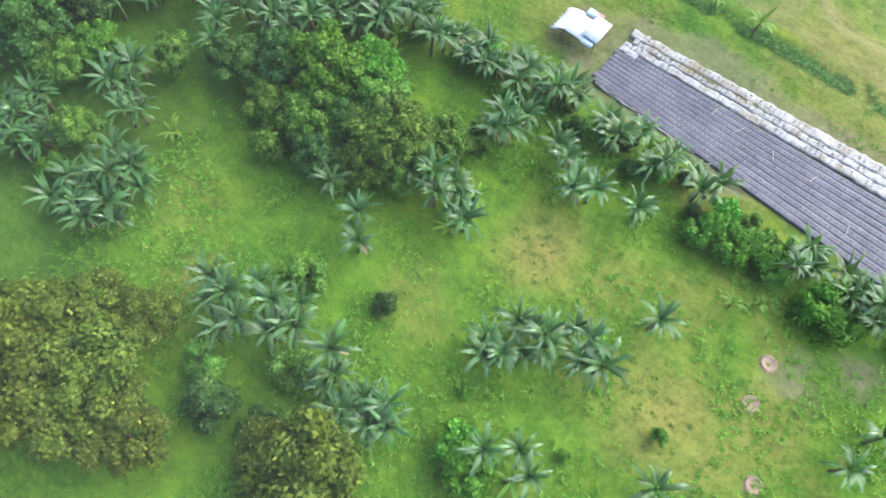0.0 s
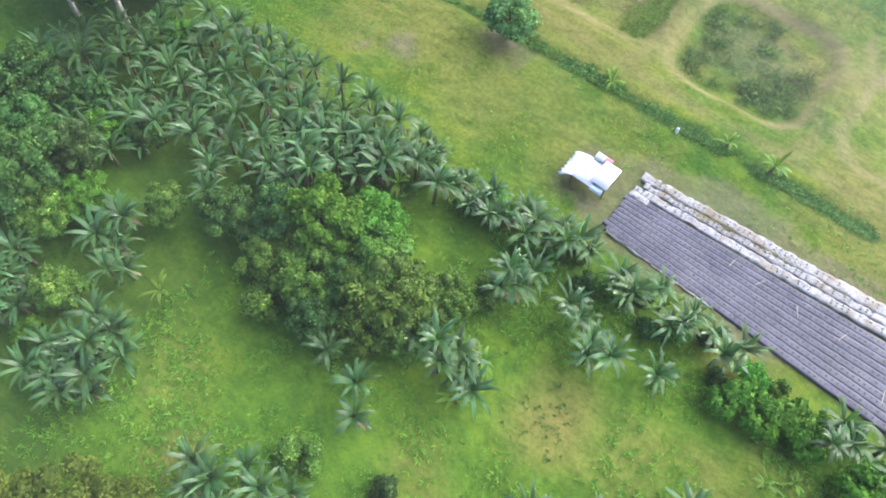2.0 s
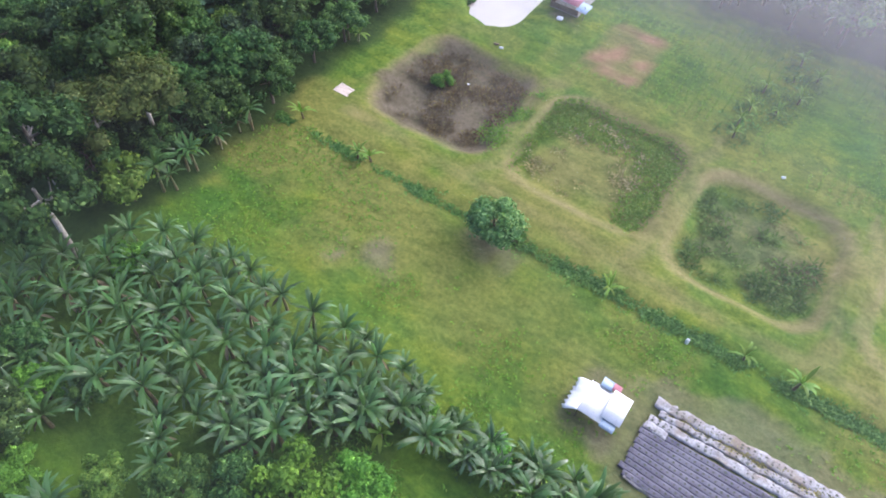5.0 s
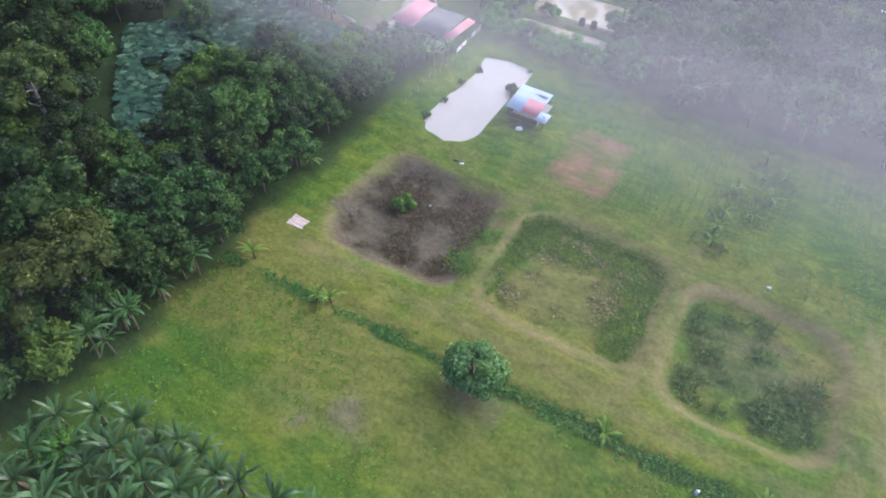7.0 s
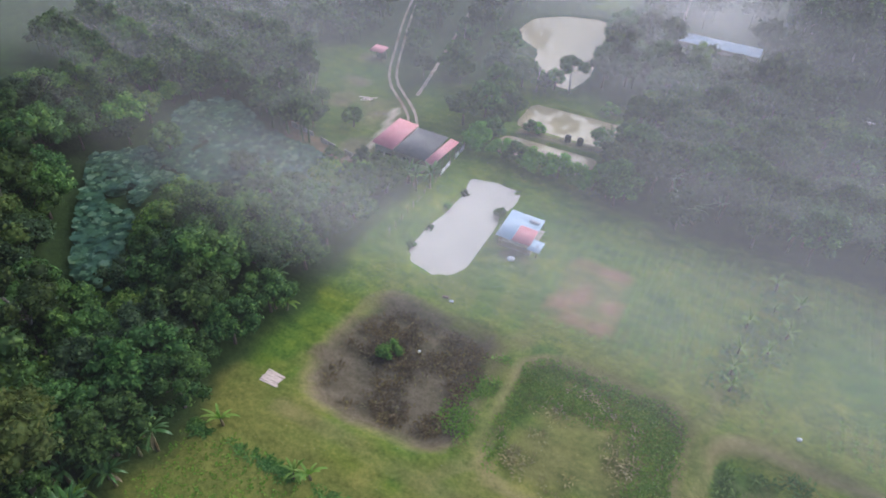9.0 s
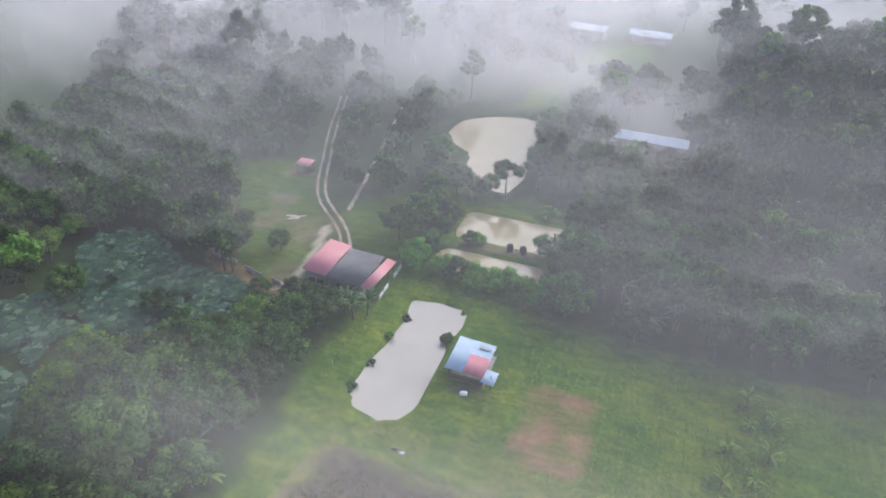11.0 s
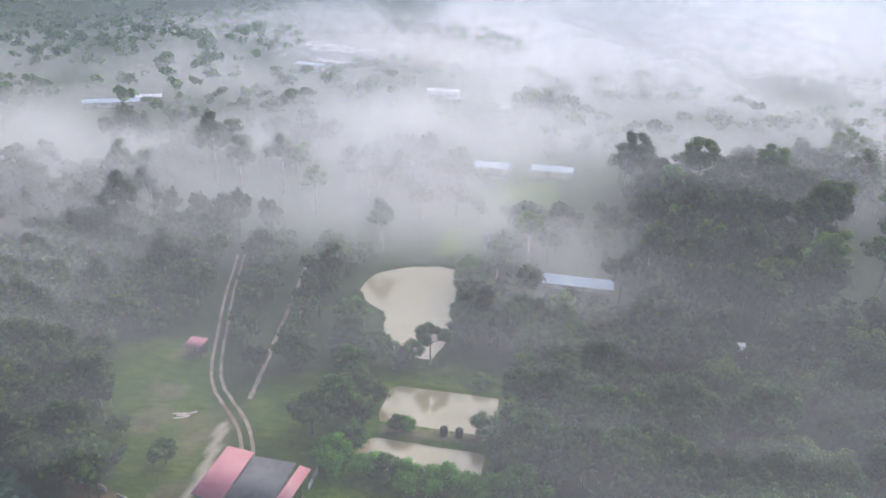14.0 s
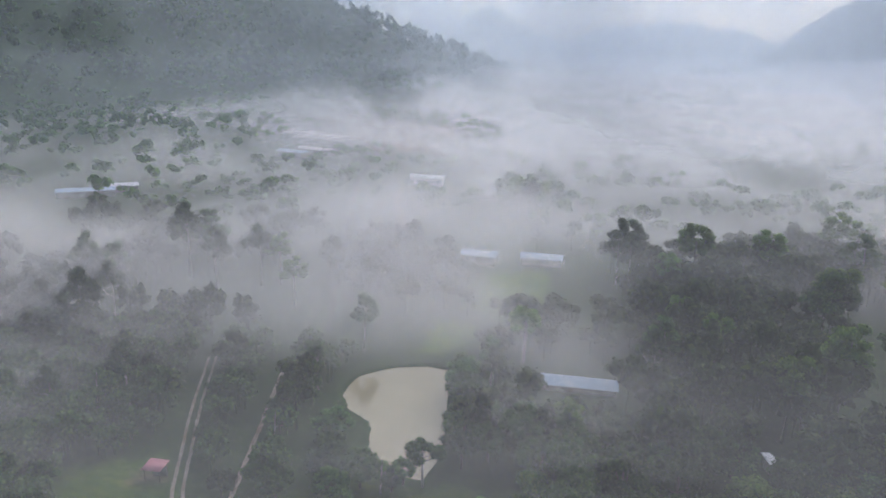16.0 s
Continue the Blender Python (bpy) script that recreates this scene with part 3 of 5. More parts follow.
ROW_CLUMPS = [(-20.9, 28.2, 2), (-18.5, 29.4, 2), (-16.2, 29.3, 2), (-13.0, 29.2, 2), (-10.7, 30.4, 2), (-9.1, 30.4, 1), (-5.8, 29.9, 2), (-1.9, 30.0, 3), (1.8, 30.1, 2),
              (10.2, 29.5, 2), (13.6, 29.6, 2), (15.9, 29.0, 2), (19.5, 29.2, 2), (-14.6, 30.6, 1), (-3.8, 30.8, 1)]
MID_CLUMPS = [(-18.4, 13.6, 1), (-15.6, 13.0, 1), (-14.2, 11.4, 1), (-15.0, 18.7, 2), (-12.3, 18.0, 3), (-10.3, 17.3, 2), (-10.5, 19.5, 1), (-12.3, 24.6, 2), (-11.2, 26.7, 1),
              (-7.9, 26.3, 1), (-7.0, 25.8, 1), (-4.8, 24.7, 2), (-0.7, 25.7, 1)]
SOUTH_CLUMPS = [(-19.1, 3.3, 2), (-17.4, 5.2, 1), (-16.9, 2.2, 2), (-14.7, 4.0, 3), (-14.3, 5.7, 1), (-9.9, 4.0, 2), (-7.9, 3.3, 3), (-5.4, 3.6, 2), (-7.6, 1.9, 1), (-2.8, 11.1, 2),
                (-1.2, 13.3, 3), (2.3, 14.6, 2), (0.6, 15.7, 1), (-2.5, 13.7, 1), (4.7, 19.4, 1), (2.8, 6.3, 2), (0.4, 5.6, 1), (18.3, 18.5, 1), (19.3, 21.4, 1), (9.7, 10.1, 1)]
EDGE_CLUMPS = [(-51.9, 42.9, 2), (-52.6, 39.3, 3), (-51.8, 36.6, 2), (-51.5, 33.7, 2), (-53.6, 41.0, 2), (-54.7, 38.0, 2), (-52.6, 59.6, 2), (-53.5, 60.5, 1), (-25.2, 95.5, 1), (-18.5, 106.8, 2),
               (-22.7, 91.0, 2), (-14.1, 95.5, 2), (-32.7, 101.1, 2), (-33.4, 98.8, 2), (-50.6, 82.5, 2), (-52.0, 82.2, 1), (-30.0, 103, 2), (-8, 96, 1), (-28, 97, 2), (-26, 99.5, 2), (-30.5, 96, 1), (-23.5, 94, 1), (-19.5, 92.5, 1), (-27, 102.5, 2), (-31, 105.5, 2), (-22, 98, 1), (-12, 91, 1), (-20.5, 103, 1)]
for x, y, n in WEST_CLUMPS:
    banana_clump(x, y, n, 1.4)
for x, y, n in ROW_CLUMPS:
    banana_clump(x, y, n, 1.3, group="banana row beside the plastic field")
for x, y, n in MID_CLUMPS:
    banana_clump(x, y, n, 1.2, 0.12)
for x, y, n in SOUTH_CLUMPS:
    banana_clump(x, y, n, 1.2, 0.08)
for x, y, n in EDGE_CLUMPS:
    banana_clump(x, y, n, 1.2, group="bananas at the wood's edge")
for x, y in ((-48.4, 47.0), (-39.9, 46.4), (-16.5, 46.1), (-1.9, 46.5), (-5.6, 46.8), (-41.0, 45.8), (-30.7, 10.0)):
    put(BANANA_YOUNG, x * K, y * K, 1.15, "young bananas along the ditch")
# the dense stand west of the field
PATCH = [(-54.0, 20.5), (-50.2, 25.3), (-47.2, 31.0), (-41.0, 30.9), (-33.0, 30.9), (-26.0, 31.7), (-22.0, 30.4), (-24.3, 27.2), (-26.5, 24.1), (-29.6, 21.0), (-33.7, 19.5), (-38.4, 18.3), (-42.5, 13.2), (-50.9, 12.6)]


def inside(x, y, poly):
    hit = False
    for (ax, ay), (bx, by) in zip(poly, poly[1:] + poly[:1]):
        if (ay > y) != (by > y) and x < (bx - ax) * (y - ay) / (by - ay) + ax:
            hit = not hit
    return hit


spots = []
for tries in range(6000):
    x, y = rng.uniform(-55, -21), rng.uniform(12, 32)
    if inside(x, y, PATCH) and all((x - a) ** 2 + (y - b) ** 2 > 1.6 ** 2 for a, b in spots):
        spots.append((x, y))
    if len(spots) >= 150:
        break
for x, y in spots:
    put(BANANAS, x * K, y * K, 1.24, "dense banana stand")


def blob(rs, r, squash=0.8, rings=4, sides=6):
    """A rough closed lump, as arrays of quads."""
    v, f = [], []
    for i in range(rings + 1):
        th = math.pi * i / rings
        for j in range(sides):
            ph = 2 * math.pi * (j + 0.5 * (i % 2)) / sides
            k = r * rs.uniform(0.85, 1.1)
            v.append((k * math.sin(th) * math.cos(ph), k * math.sin(th) * math.sin(ph), k * squash * math.cos(th)))
    for i in range(rings):
        for j in range(sides):
            k = (j + 1) % sides
            f.append((i * sides + j, (i + 1) * sides + j, (i + 1) * sides + k, i * sides + k))
    return np.array(v), np.array(f)


def crown(rs, r, rise, base, leaves, leaf, clumps, core=(4, 6), lump=(0.28, 0.46)):
    """A crown of leaf clumps round the point (0, 0, base), as arrays of quads."""
    pieces = []
    cs = []
    for i in range(clumps):
        a, b = rs.uniform(0, 2 * math.pi), math.asin(rs.uniform(-0.25, 1.0))
        q = rs.uniform(0.45, 0.78) if lump[1] > 0.4 else rs.uniform(0.5, 0.92)
        cs.append((np.array((r * q * math.cos(a) * math.cos(b), r * q * math.sin(a) * math.cos(b), base + rise * q * math.sin(b))), r * rs.uniform(*lump)))
    per = leaves // clumps
    for c, cr in cs:
        d = rs.normal(size=(per, 3))
        d /= np.linalg.norm(d, axis=1)[:, None]
        d[:, 2] = np.where(d[:, 2] < -0.35, -d[:, 2], d[:, 2])
        pos = c + d * cr * rs.uniform(0.72, 1.12, (per, 1)) * np.array((1, 1, 0.85))
        n = d + rs.normal(size=(per, 3)) * 0.5 + np.array((0, 0, 0.35))
        n /= np.linalg.norm(n, axis=1)[:, None]
        t = np.cross(n, rs.normal(size=(per, 3)))
        t /= np.linalg.norm(t, axis=1)[:, None]
        b = np.cross(n, t)
        s = leaf * rs.uniform(0.6, 1.25, (per, 1))
        quad = np.stack([pos - t * s * 0.6, pos + b * s * 0.34, pos + t * s * 0.6 - n * s * 0.2, pos - b * s * 0.34], 1).reshape(-1, 3)
        pieces.append((quad, np.arange(per * 4).reshape(-1, 4)))
        if core:
            v, f = blob(rs, cr * 0.74, 0.85, *core)
            pieces.append((v + c, f))
    return join(pieces), cs


def make_tree(name, seed, r, rise, base, leaves, leaf, clumps, leaf_mat, bark, label, category, trunk=0.18, limbs=5, lump=(0.28, 0.46)):
    rs = np.random.RandomState(seed)
    ob = thing(name, pose(0, 0, -50), label, category)
    (v, f), cs = crown(rs, r, rise, base, leaves, leaf, clumps, lump=lump)
    bend = rs.uniform(-0.3, 0.3, 2)
    if trunk:
        tv, tf = tube([(0, 0, -0.4), (bend[0], bend[1], base * 0.5), (bend[0] * 0.5, bend[1] * 0.5, base + rise * 0.2)], [trunk * 1.3, trunk, trunk * 0.55], 7)
        part("trunk", np_mesh("trunk", tv, tf, True), bark, ob)
        for i in range(limbs):
            c = cs[i][0]
            s = np.array((bend[0] * 0.8, bend[1] * 0.8, base * rs.uniform(0.6, 0.95)))
            lv, lf = tube([s, s * 0.45 + c * 0.55 + np.array((0, 0, -0.15 * rise)), c], [trunk * 0.5, trunk * 0.35, trunk * 0.15], 5)
            part("limb", np_mesh("limb", lv, lf, True), bark, ob)
    part("crown", np_mesh("crown", v, f), leaf_mat, ob)
    return ob


def kind_of(name, seeds, mats, label, category, **a):
    return [make_tree(name, s, leaf_mat=mt, label=label, category=category, bark=a.get("bark", M_BARK), **{k: w for k, w in a.items() if k != "bark"}) for s, mt in zip(seeds, mats)]


T_BROAD = kind_of("broadleaf_tree", (21, 22, 23, 24, 25), (M_TREE, M_TREE_MID, M_TREE_GREY, M_TREE, M_TREE_MID), "rounded green broadleaf tree with a dense crown", "tree", r=3.6, rise=2.9, base=4.0, leaves=2600, leaf=0.4, clumps=34, limbs=3, lump=(0.19, 0.34))
T_DARK = kind_of("broadleaf_tree", (26, 27), (M_TREE_DEEP, M_TREE), "dark green broadleaf tree with a dense crown", "tree", r=3.6, rise=3.4, base=4.6, leaves=2600, leaf=0.4, clumps=34, limbs=3, lump=(0.19, 0.34))
T_BRIGHT = kind_of("bright_tree", (31, 32), (M_TREE_BRIGHT, M_TREE_BRIGHT), "bright green leafy tree with a lumpy crown", "tree", r=2.8, rise=2.3, base=2.8, leaves=1400, leaf=0.48, clumps=16)
T_OLIVE = kind_of("olive_tree", (41, 42), (M_TREE_OLIVE, M_TREE_OLIVE), "olive-green tree with yellowish leaf clumps", "tree", r=2.9, rise=2.2, base=2.7, leaves=1400, leaf=0.42, clumps=18)
T_BUSH = kind_of("bush", (51, 52, 53), (M_TREE_OLIVE, M_TREE, M_TREE_GREY), "low rounded leafy bush", "bush", r=1.7, rise=1.4, base=0.9, leaves=620, leaf=0.38, clumps=10, trunk=0.07, limbs=2)
T_HEDGE = kind_of("round_bush", (61, 62), (M_TREE_BRIGHT, M_TREE), "dense rounded green bush beside the pond", "bush", r=2.5, rise=2.5, base=1.7, leaves=1500, leaf=0.3, clumps=13, trunk=0.09, limbs=3)
T_BIG = kind_of("spreading_tree", (71, 72), (M_TREE_BROWN, M_TREE_DEEP), "tall spreading tree with a pale trunk and olive leaf layers", "tree", r=5.4, rise=3.6, base=10.0, leaves=2800, leaf=0.5, clumps=30, bark=M_BARK_PALE, trunk=0.3, limbs=6, lump=(0.2, 0.34))
T_TALL = kind_of("tall_tree", (81, 82, 83), (M_TREE_GREY, M_TREE, M_TREE_OLIVE), "tall slender tree with a pale bare trunk", "tree", r=3.9, rise=5.0, base=10.0, leaves=2200, leaf=0.5, clumps=22, lump=(0.2, 0.36), bark=M_BARK_PALE, trunk=0.22, limbs=3)

FINE_BROAD = kind_of("broadleaf_tree", (121, 122), (M_TREE, M_FRUIT_DARK), "rounded green broadleaf tree with a dense crown", "tree", r=3.6, rise=2.9, base=4.0, leaves=4400, leaf=0.31, clumps=44, limbs=3, lump=(0.17, 0.31))
FINE_BRIGHT = kind_of("bright_tree", (131, 132), (M_TREE_BRIGHT, M_TREE_BRIGHT), "bright green leafy tree with a lumpy crown", "tree", r=2.8, rise=2.3, base=2.8, leaves=4000, leaf=0.3, clumps=40, limbs=3, lump=(0.17, 0.31))
FINE_OLIVE = kind_of("olive_tree", (141, 142), (M_TREE_OLIVE, M_TREE_OLIVE), "olive-green tree with yellowish leaf clumps", "tree", r=2.9, rise=2.2, base=2.6, leaves=4000, leaf=0.28, clumps=44, limbs=3, lump=(0.17, 0.31))
FINE_BUSH = kind_of("bush", (151, 152), (M_TREE_OLIVE, M_TREE), "low rounded leafy bush", "bush", r=1.7, rise=1.4, base=0.9, leaves=1700, leaf=0.2, clumps=16, trunk=0.07, limbs=2)
FINE_MUSTARD = kind_of("mustard_tree", (171, 172), (M_MUSTARD, M_MUSTARD), "broad tree with mustard-olive leaf clumps", "tree", r=2.9, rise=2.0, base=2.6, leaves=4000, leaf=0.3, clumps=26, limbs=3, lump=(0.22, 0.36))
FINE_HEDGE = kind_of("round_bush", (161,), (M_TREE_BRIGHT,), "round-leaved bright green bush in the row", "bush", r=2.0, rise=1.6, base=1.3, leaves=900, leaf=0.42, clumps=16, trunk=0.09, limbs=2)
fine = {id(a): b for a, b in ((T_BROAD, FINE_BROAD), (T_BRIGHT, FINE_BRIGHT), (T_OLIVE, FINE_OLIVE), (T_BUSH, FINE_BUSH), (T_HEDGE, FINE_HEDGE))}

# trees and bushes round the clearing
for kinds, x, y, r in ((T_BRIGHT, -24.9, 20.0, 3.6), (T_BRIGHT, -22.4, 22.6, 3.2), (T_OLIVE, -26.2, 15.8, 2.6), (T_BROAD, -30.5, 16.6, 2.6), (T_OLIVE, -22.7, 16.6, 2.7), (T_BROAD, -20.8, 14.4, 2.4),
                       (T_OLIVE, -17.6, 18.8, 3.4), (T_OLIVE, -16.0, 20.0, 3.0), (T_OLIVE, -17.6, 16.4, 2.4), (T_OLIVE, -14.6, 21.3, 2.5), (T_OLIVE, -19.6, 20.2, 2.8), (T_OLIVE, -15.4, 17.6, 2.4), (T_BROAD, -20.4, 17.8, 2.8), (T_OLIVE, -18.8, 14.9, 2.2), (T_BROAD, -27.5, 18.6, 3.0), (T_BUSH, -24.0, 13.8, 2.2), (T_BRIGHT, -39.8, 11.0, 2.4), (T_BROAD, -44.2, 9.4, 4.4),
                       (T_BROAD, -47.5, 12.0, 4.0), (T_OLIVE, -35.1, 5.5, 2.7), (T_BRIGHT, -34.4, 2.5, 1.6), (T_OLIVE, -35.0, 14.4, 2.3), (T_BUSH, -13.0, 23.6, 2.1),
                       (T_OLIVE, -19.9, -4.3, 3.6), (T_OLIVE, -24.3, -2.8, 3.0), (T_OLIVE, -21.0, -1.0, 2.4), (T_BUSH, -12.0, 2.5, 2.0), (T_OLIVE, -6.6, -1.6, 4.0),
                       (T_OLIVE, -9.0, -2.4, 2.6), (T_BUSH, -14.3, -2.4, 3.0), (T_BUSH, -11.0, -1.5, 2.4), (T_BUSH, -16.5, -0.6, 2.4), (T_BUSH, -10.2, 9.4, 1.6), (T_BUSH, -15.5, 7.7, 1.7), (T_HEDGE, 0.2, 4.3, 2.0), (T_HEDGE, -1.0, 5.2, 1.7),
                       (T_HEDGE, 4.6, 28.4, 2.0), (T_HEDGE, 6.0, 27.6, 1.9), (T_HEDGE, 7.5, 28.6, 1.8), (T_HEDGE, 8.8, 28.0, 1.6), (T_HEDGE, 3.6, 27.2, 1.5), (T_HEDGE, 12.6, 27.6, 2.0), (T_HEDGE, 14.2, 27.0, 1.8),
                       (T_BRIGHT, -43.5, 16.0, 2.2), (T_BRIGHT, -46.9, 26.3, 1.8), (T_BRIGHT, -40.0, 11.5, 2.4), (T_BROAD, -40.6, 17.8, 2.0), (T_OLIVE, -40.6, 8.6, 3.0), (T_BROAD, -50.5, 14.5, 4.0), (T_BROAD, -43, 13.2, 2.6), (T_BROAD, -47, 17.5, 2.4)):
    put(FINE_MUSTARD if kinds is T_OLIVE and y < 0 else fine[id(kinds)], x * K, y * K, 1.12 * r / {"broadleaf_tree": 3.6, "bright_tree": 2.8, "olive_tree": 2.9, "bush": 1.7, "round_bush": 2.0}[kinds[0].name.split(".")[0]], "trees of the clearing")
for x, y in ((-19.5, -7.4), (-22.9, -8.0), (-21.2, -5.0), (-24.6, -5.2), (-16.8, -6.8), (-26.4, -7.0)):
    put(FINE_MUSTARD, x * K, y * K, 1.5, "trees of the clearing")
for x, y, s in ((-51.9, 24.6, 1.15), (-57.5, 28.0, 1.1), (-56.5, 32.5, 1.0), (-63.0, 29.5, 1.1), (-55.5, 36.5, 0.9), (-61, 38, 1.0), (-66, 45.4, 1.0), (-74.4, 48.5, 1.0), (-80, 54, 1.0), (-57, 23, 1.0)):
    put(T_BIG, x * K, y * K, s, "tall trees at the wood's edge")
# the wood west of the meadow
WEST_TREES = [(-88.8, 63.9, 4.5), (-61.3, 55.4, 5.2), (-58.5, 57.5, 4.6), (-60.1, 63.5, 4.6), (-56.4, 64.0, 4.2), (-55.4, 67.4, 4.0), (-53.0, 53.8, 3.4), (-56.9, 53.3, 4.0), (-52.0, 46.8, 3.4), (-54.4, 44.0, 3.0), (-57.6, 49.6, 4.0),
              (-64.5, 48.0, 4.0), (-53.5, 68.2, 3.2), (-53.2, 72.5, 3.0), (-65.1, 41.3, 4.0), (-59.0, 44.9, 4.0), (-55.6, 60.6, 4.0), (-55.0, 76.5, 3.0), (-57.5, 72.0, 3.6),
              (-61.1, 69.3, 4.0), (-57.0, 68.9, 4.0), (-64.4, 63.7, 4.0), (-66.5, 58.5, 3.6)]
for x, y, r in WEST_TREES:
    put(T_BROAD, x * K, y * K, r / 3.6, "wood west of the meadow")


MARSH = [(-71.0, 52.6), (-66.9, 53.0), (-70.5, 58.0), (-73.8, 62.3), (-75.5, 67.0), (-71.8, 70.3), (-67.2, 70.3), (-65.9, 73.5), (-64.0, 75.5), (-60.7, 77.3), (-58.8, 80.0), (-65.5, 81.8), (-71.9, 82.3),
         (-79.4, 86.3), (-85.3, 85.7), (-85.0, 80.0), (-80.0, 75.0), (-83.1, 70.9), (-86.0, 68.0), (-79.2, 60.4)]


def lotus_at(x, y):
    """1 inside the sunken leafy marsh, of plan units."""
    return 1 if inside(x, y, MARSH) else 0


taken = [(x, y) for x, y, r in WEST_TREES]
for tries in range(4000):
    x, y = rng.uniform(-104, -51.8), rng.uniform(30, 92)
    if any(lotus_at(x + a, y + b) > 0 for a, b in ((0, 0), (2.4, 0), (-2.4, 0), (0, 2.0), (0, 3.6), (0, -2.4))) or (y > 80 and x > -84) or any((x - a) ** 2 + (y - b) ** 2 < 2.9 ** 2 for a, b in taken):
        continue
    if x > -52.6 and y < 45:
        continue
    taken.append((x, y))
    put((T_BROAD, T_BROAD, T_BROAD, T_OLIVE)[rng.randint(4)], x * K, y * K, rng.uniform(0.8, 1.25), "wood west of the meadow")
    if len(taken) > 190:
        break
for x, y, s in ((-68.8, 73.9, 0.8), (-79.1, 73.2, 1.0), (-76.1, 87.2, 0.8), (-71.2, 92.8, 0.6), (-87.8, 88.2, 1.0), (-68.8, 87.2, 0.7), (-56.4, 80.3, 0.8), (-53.5, 80.5, 0.7), (-61.5, 81.0, 0.6), (-64.5, 90.0, 0.6), (-52.5, 97.5, 0.8), (-51.0, 101.0, 0.8), (-50, 104.5, 0.9), (-52, 108, 0.9), (-58, 108, 0.7), (-63.5, 107, 0.6),
                (-50.0, 111.8, 0.8), (-46.5, 111.8, 0.6), (-48.0, 113.0, 0.5), (-53.5, 112.0, 0.9), (-55, 117, 0.9), (-56.2, 121, 0.9), (-39.8, 117.5, 0.9), (-40.0, 121.0, 0.9), (-40.4, 124.5, 1.0), (-40.8, 128, 1.0), (-41.4, 132, 1.0), (-42.0, 136, 1.0), (-43, 140.5, 0.9), (-37.0, 119.5, 0.9), (-37.5, 126, 1.0), (-62.5, 120, 0.8), (-69.5, 116, 0.8)):
    put(T_BROAD, x * K, y * K, s, "trees round the house and ponds")
# bushes between the field and the narrow pond
for x, y, s in ((-48.4, 93.2, 1.25), (-45.0, 92.6, 1.0), (-43.4, 92.4, 1.1), (-41.0, 91.9, 1.15), (-39.4, 92.0, 1.1), (-37.6, 91.9, 1.1), (-35.2, 91.5, 1.2), (-33.2, 91.3, 1.15), (-31.5, 91.0, 1.1), (-29.5, 91.2, 1.0), (-47.6, 96.0, 1.0), (-48.4, 100.0, 1.1), (-47.8, 104, 1.1), (-43.3, 100.3, 0.7), (-44.3, 100.1, 0.6), (-35.3, 100.6, 0.8), (-36.5, 110.5, 0.7)):
    put(T_HEDGE, x * K, y * K, s, "bushes along the narrow pond")
put(T_BIG[1:], -43.4 * K, 113.4 * K, 0.6, "trees round the house and ponds", label="dark spreading tree standing before the pale pond")
put(T_BROAD, -45.6 * K, 113.2 * K, 0.55, "trees round the house and ponds")
# the wood north of the field
north = []
for tries in range(6000):
    x, y = rng.uniform(-33, 42), rng.uniform(88.6, 122)
    if y < 89.3 + 0.02 * x + 0.9 * math.sin(x * 0.6) or (x < -31 and y < 93) or (x + 5.5) ** 2 + (y - 121.5) ** 2 < 20 or any((x - a) ** 2 + (y - b) ** 2 < 3.0 ** 2 for a, b in north):
        continue
    north.append((x, y))
    kinds = (T_BROAD, T_DARK, T_DARK, T_OLIVE, T_DARK)[rng.randint(5)]
    put(kinds, x * K, y * K, rng.uniform(0.85, 1.3), "wood north of the field")
    if len(north) >= 150:
        break
for x, y, s in ((-28, 121, 0.75), (-30.9, 119, 0.7), (-16.1, 140.9, 0.85), (-14.5, 143, 0.8), (-7.4, 147.3, 0.95), (-5.8, 149.3, 0.9), (-10, 158, 0.95), (-8.5, 181, 1.1), (-2, 190, 1.2), (3.9, 162.9, 0.95), (-1.4, 131.7, 1.0), (1.5, 133.7, 1.1), (11.7, 158.0, 1.1), (14, 161, 1.2),
                (17, 168, 1.2), (31.0, 191.9, 1.3), (33, 211, 1.3), (13.5, 193.9, 1.2), (-16.8, 193.1, 1.2), (-14, 196, 1.1), (8, 140, 1.0), (18, 146, 1.1), (24, 155, 1.2), (22, 136, 1.0), (29, 170, 1.2), (30, 148, 1.1), (6, 119, 0.85), (15, 125, 0.9),
                (-34.4, 148, 0.9), (-38.6, 139, 0.8), (-73.2, 93.3, 0.55), (-101, 137.0, 1.1), (-104.8, 149, 1.05), (-108.4, 179.2, 1.2), (-106, 176, 1.2), (-103.2, 180.6, 1.1), (-119.8, 162.2, 1.1), (-114.2, 163.6, 1.1), (-89.5, 174.4, 1.0), (-86, 176, 1.0), (-78.3, 164.6, 1.0),
                (-96, 168, 1.0), (-84.0, 122, 0.7), (-92, 118, 0.7), (-62, 132, 0.75), (-60, 148, 0.8), (-46.2, 255, 0.85), (-43, 257, 1.0), (-39.7, 257.5, 0.95), (-34, 262, 0.9), (-29, 260, 0.85), (-41.5, 260, 0.95), (-37, 258, 0.85)):
    put(T_TALL, x * K, y * K, s * 1.08, "tall trees standing out of the mist")

# scrub that fills the banana row
for i in range(24):
    x, y = -22 + 1.75 * i, 29.6 + 1.1 * math.sin(i * 2.1)
    put(FINE_BUSH if i % 3 else FINE_HEDGE, x * K, y * K, rng.uniform(0.65, 0.95), "scrub in the banana row")

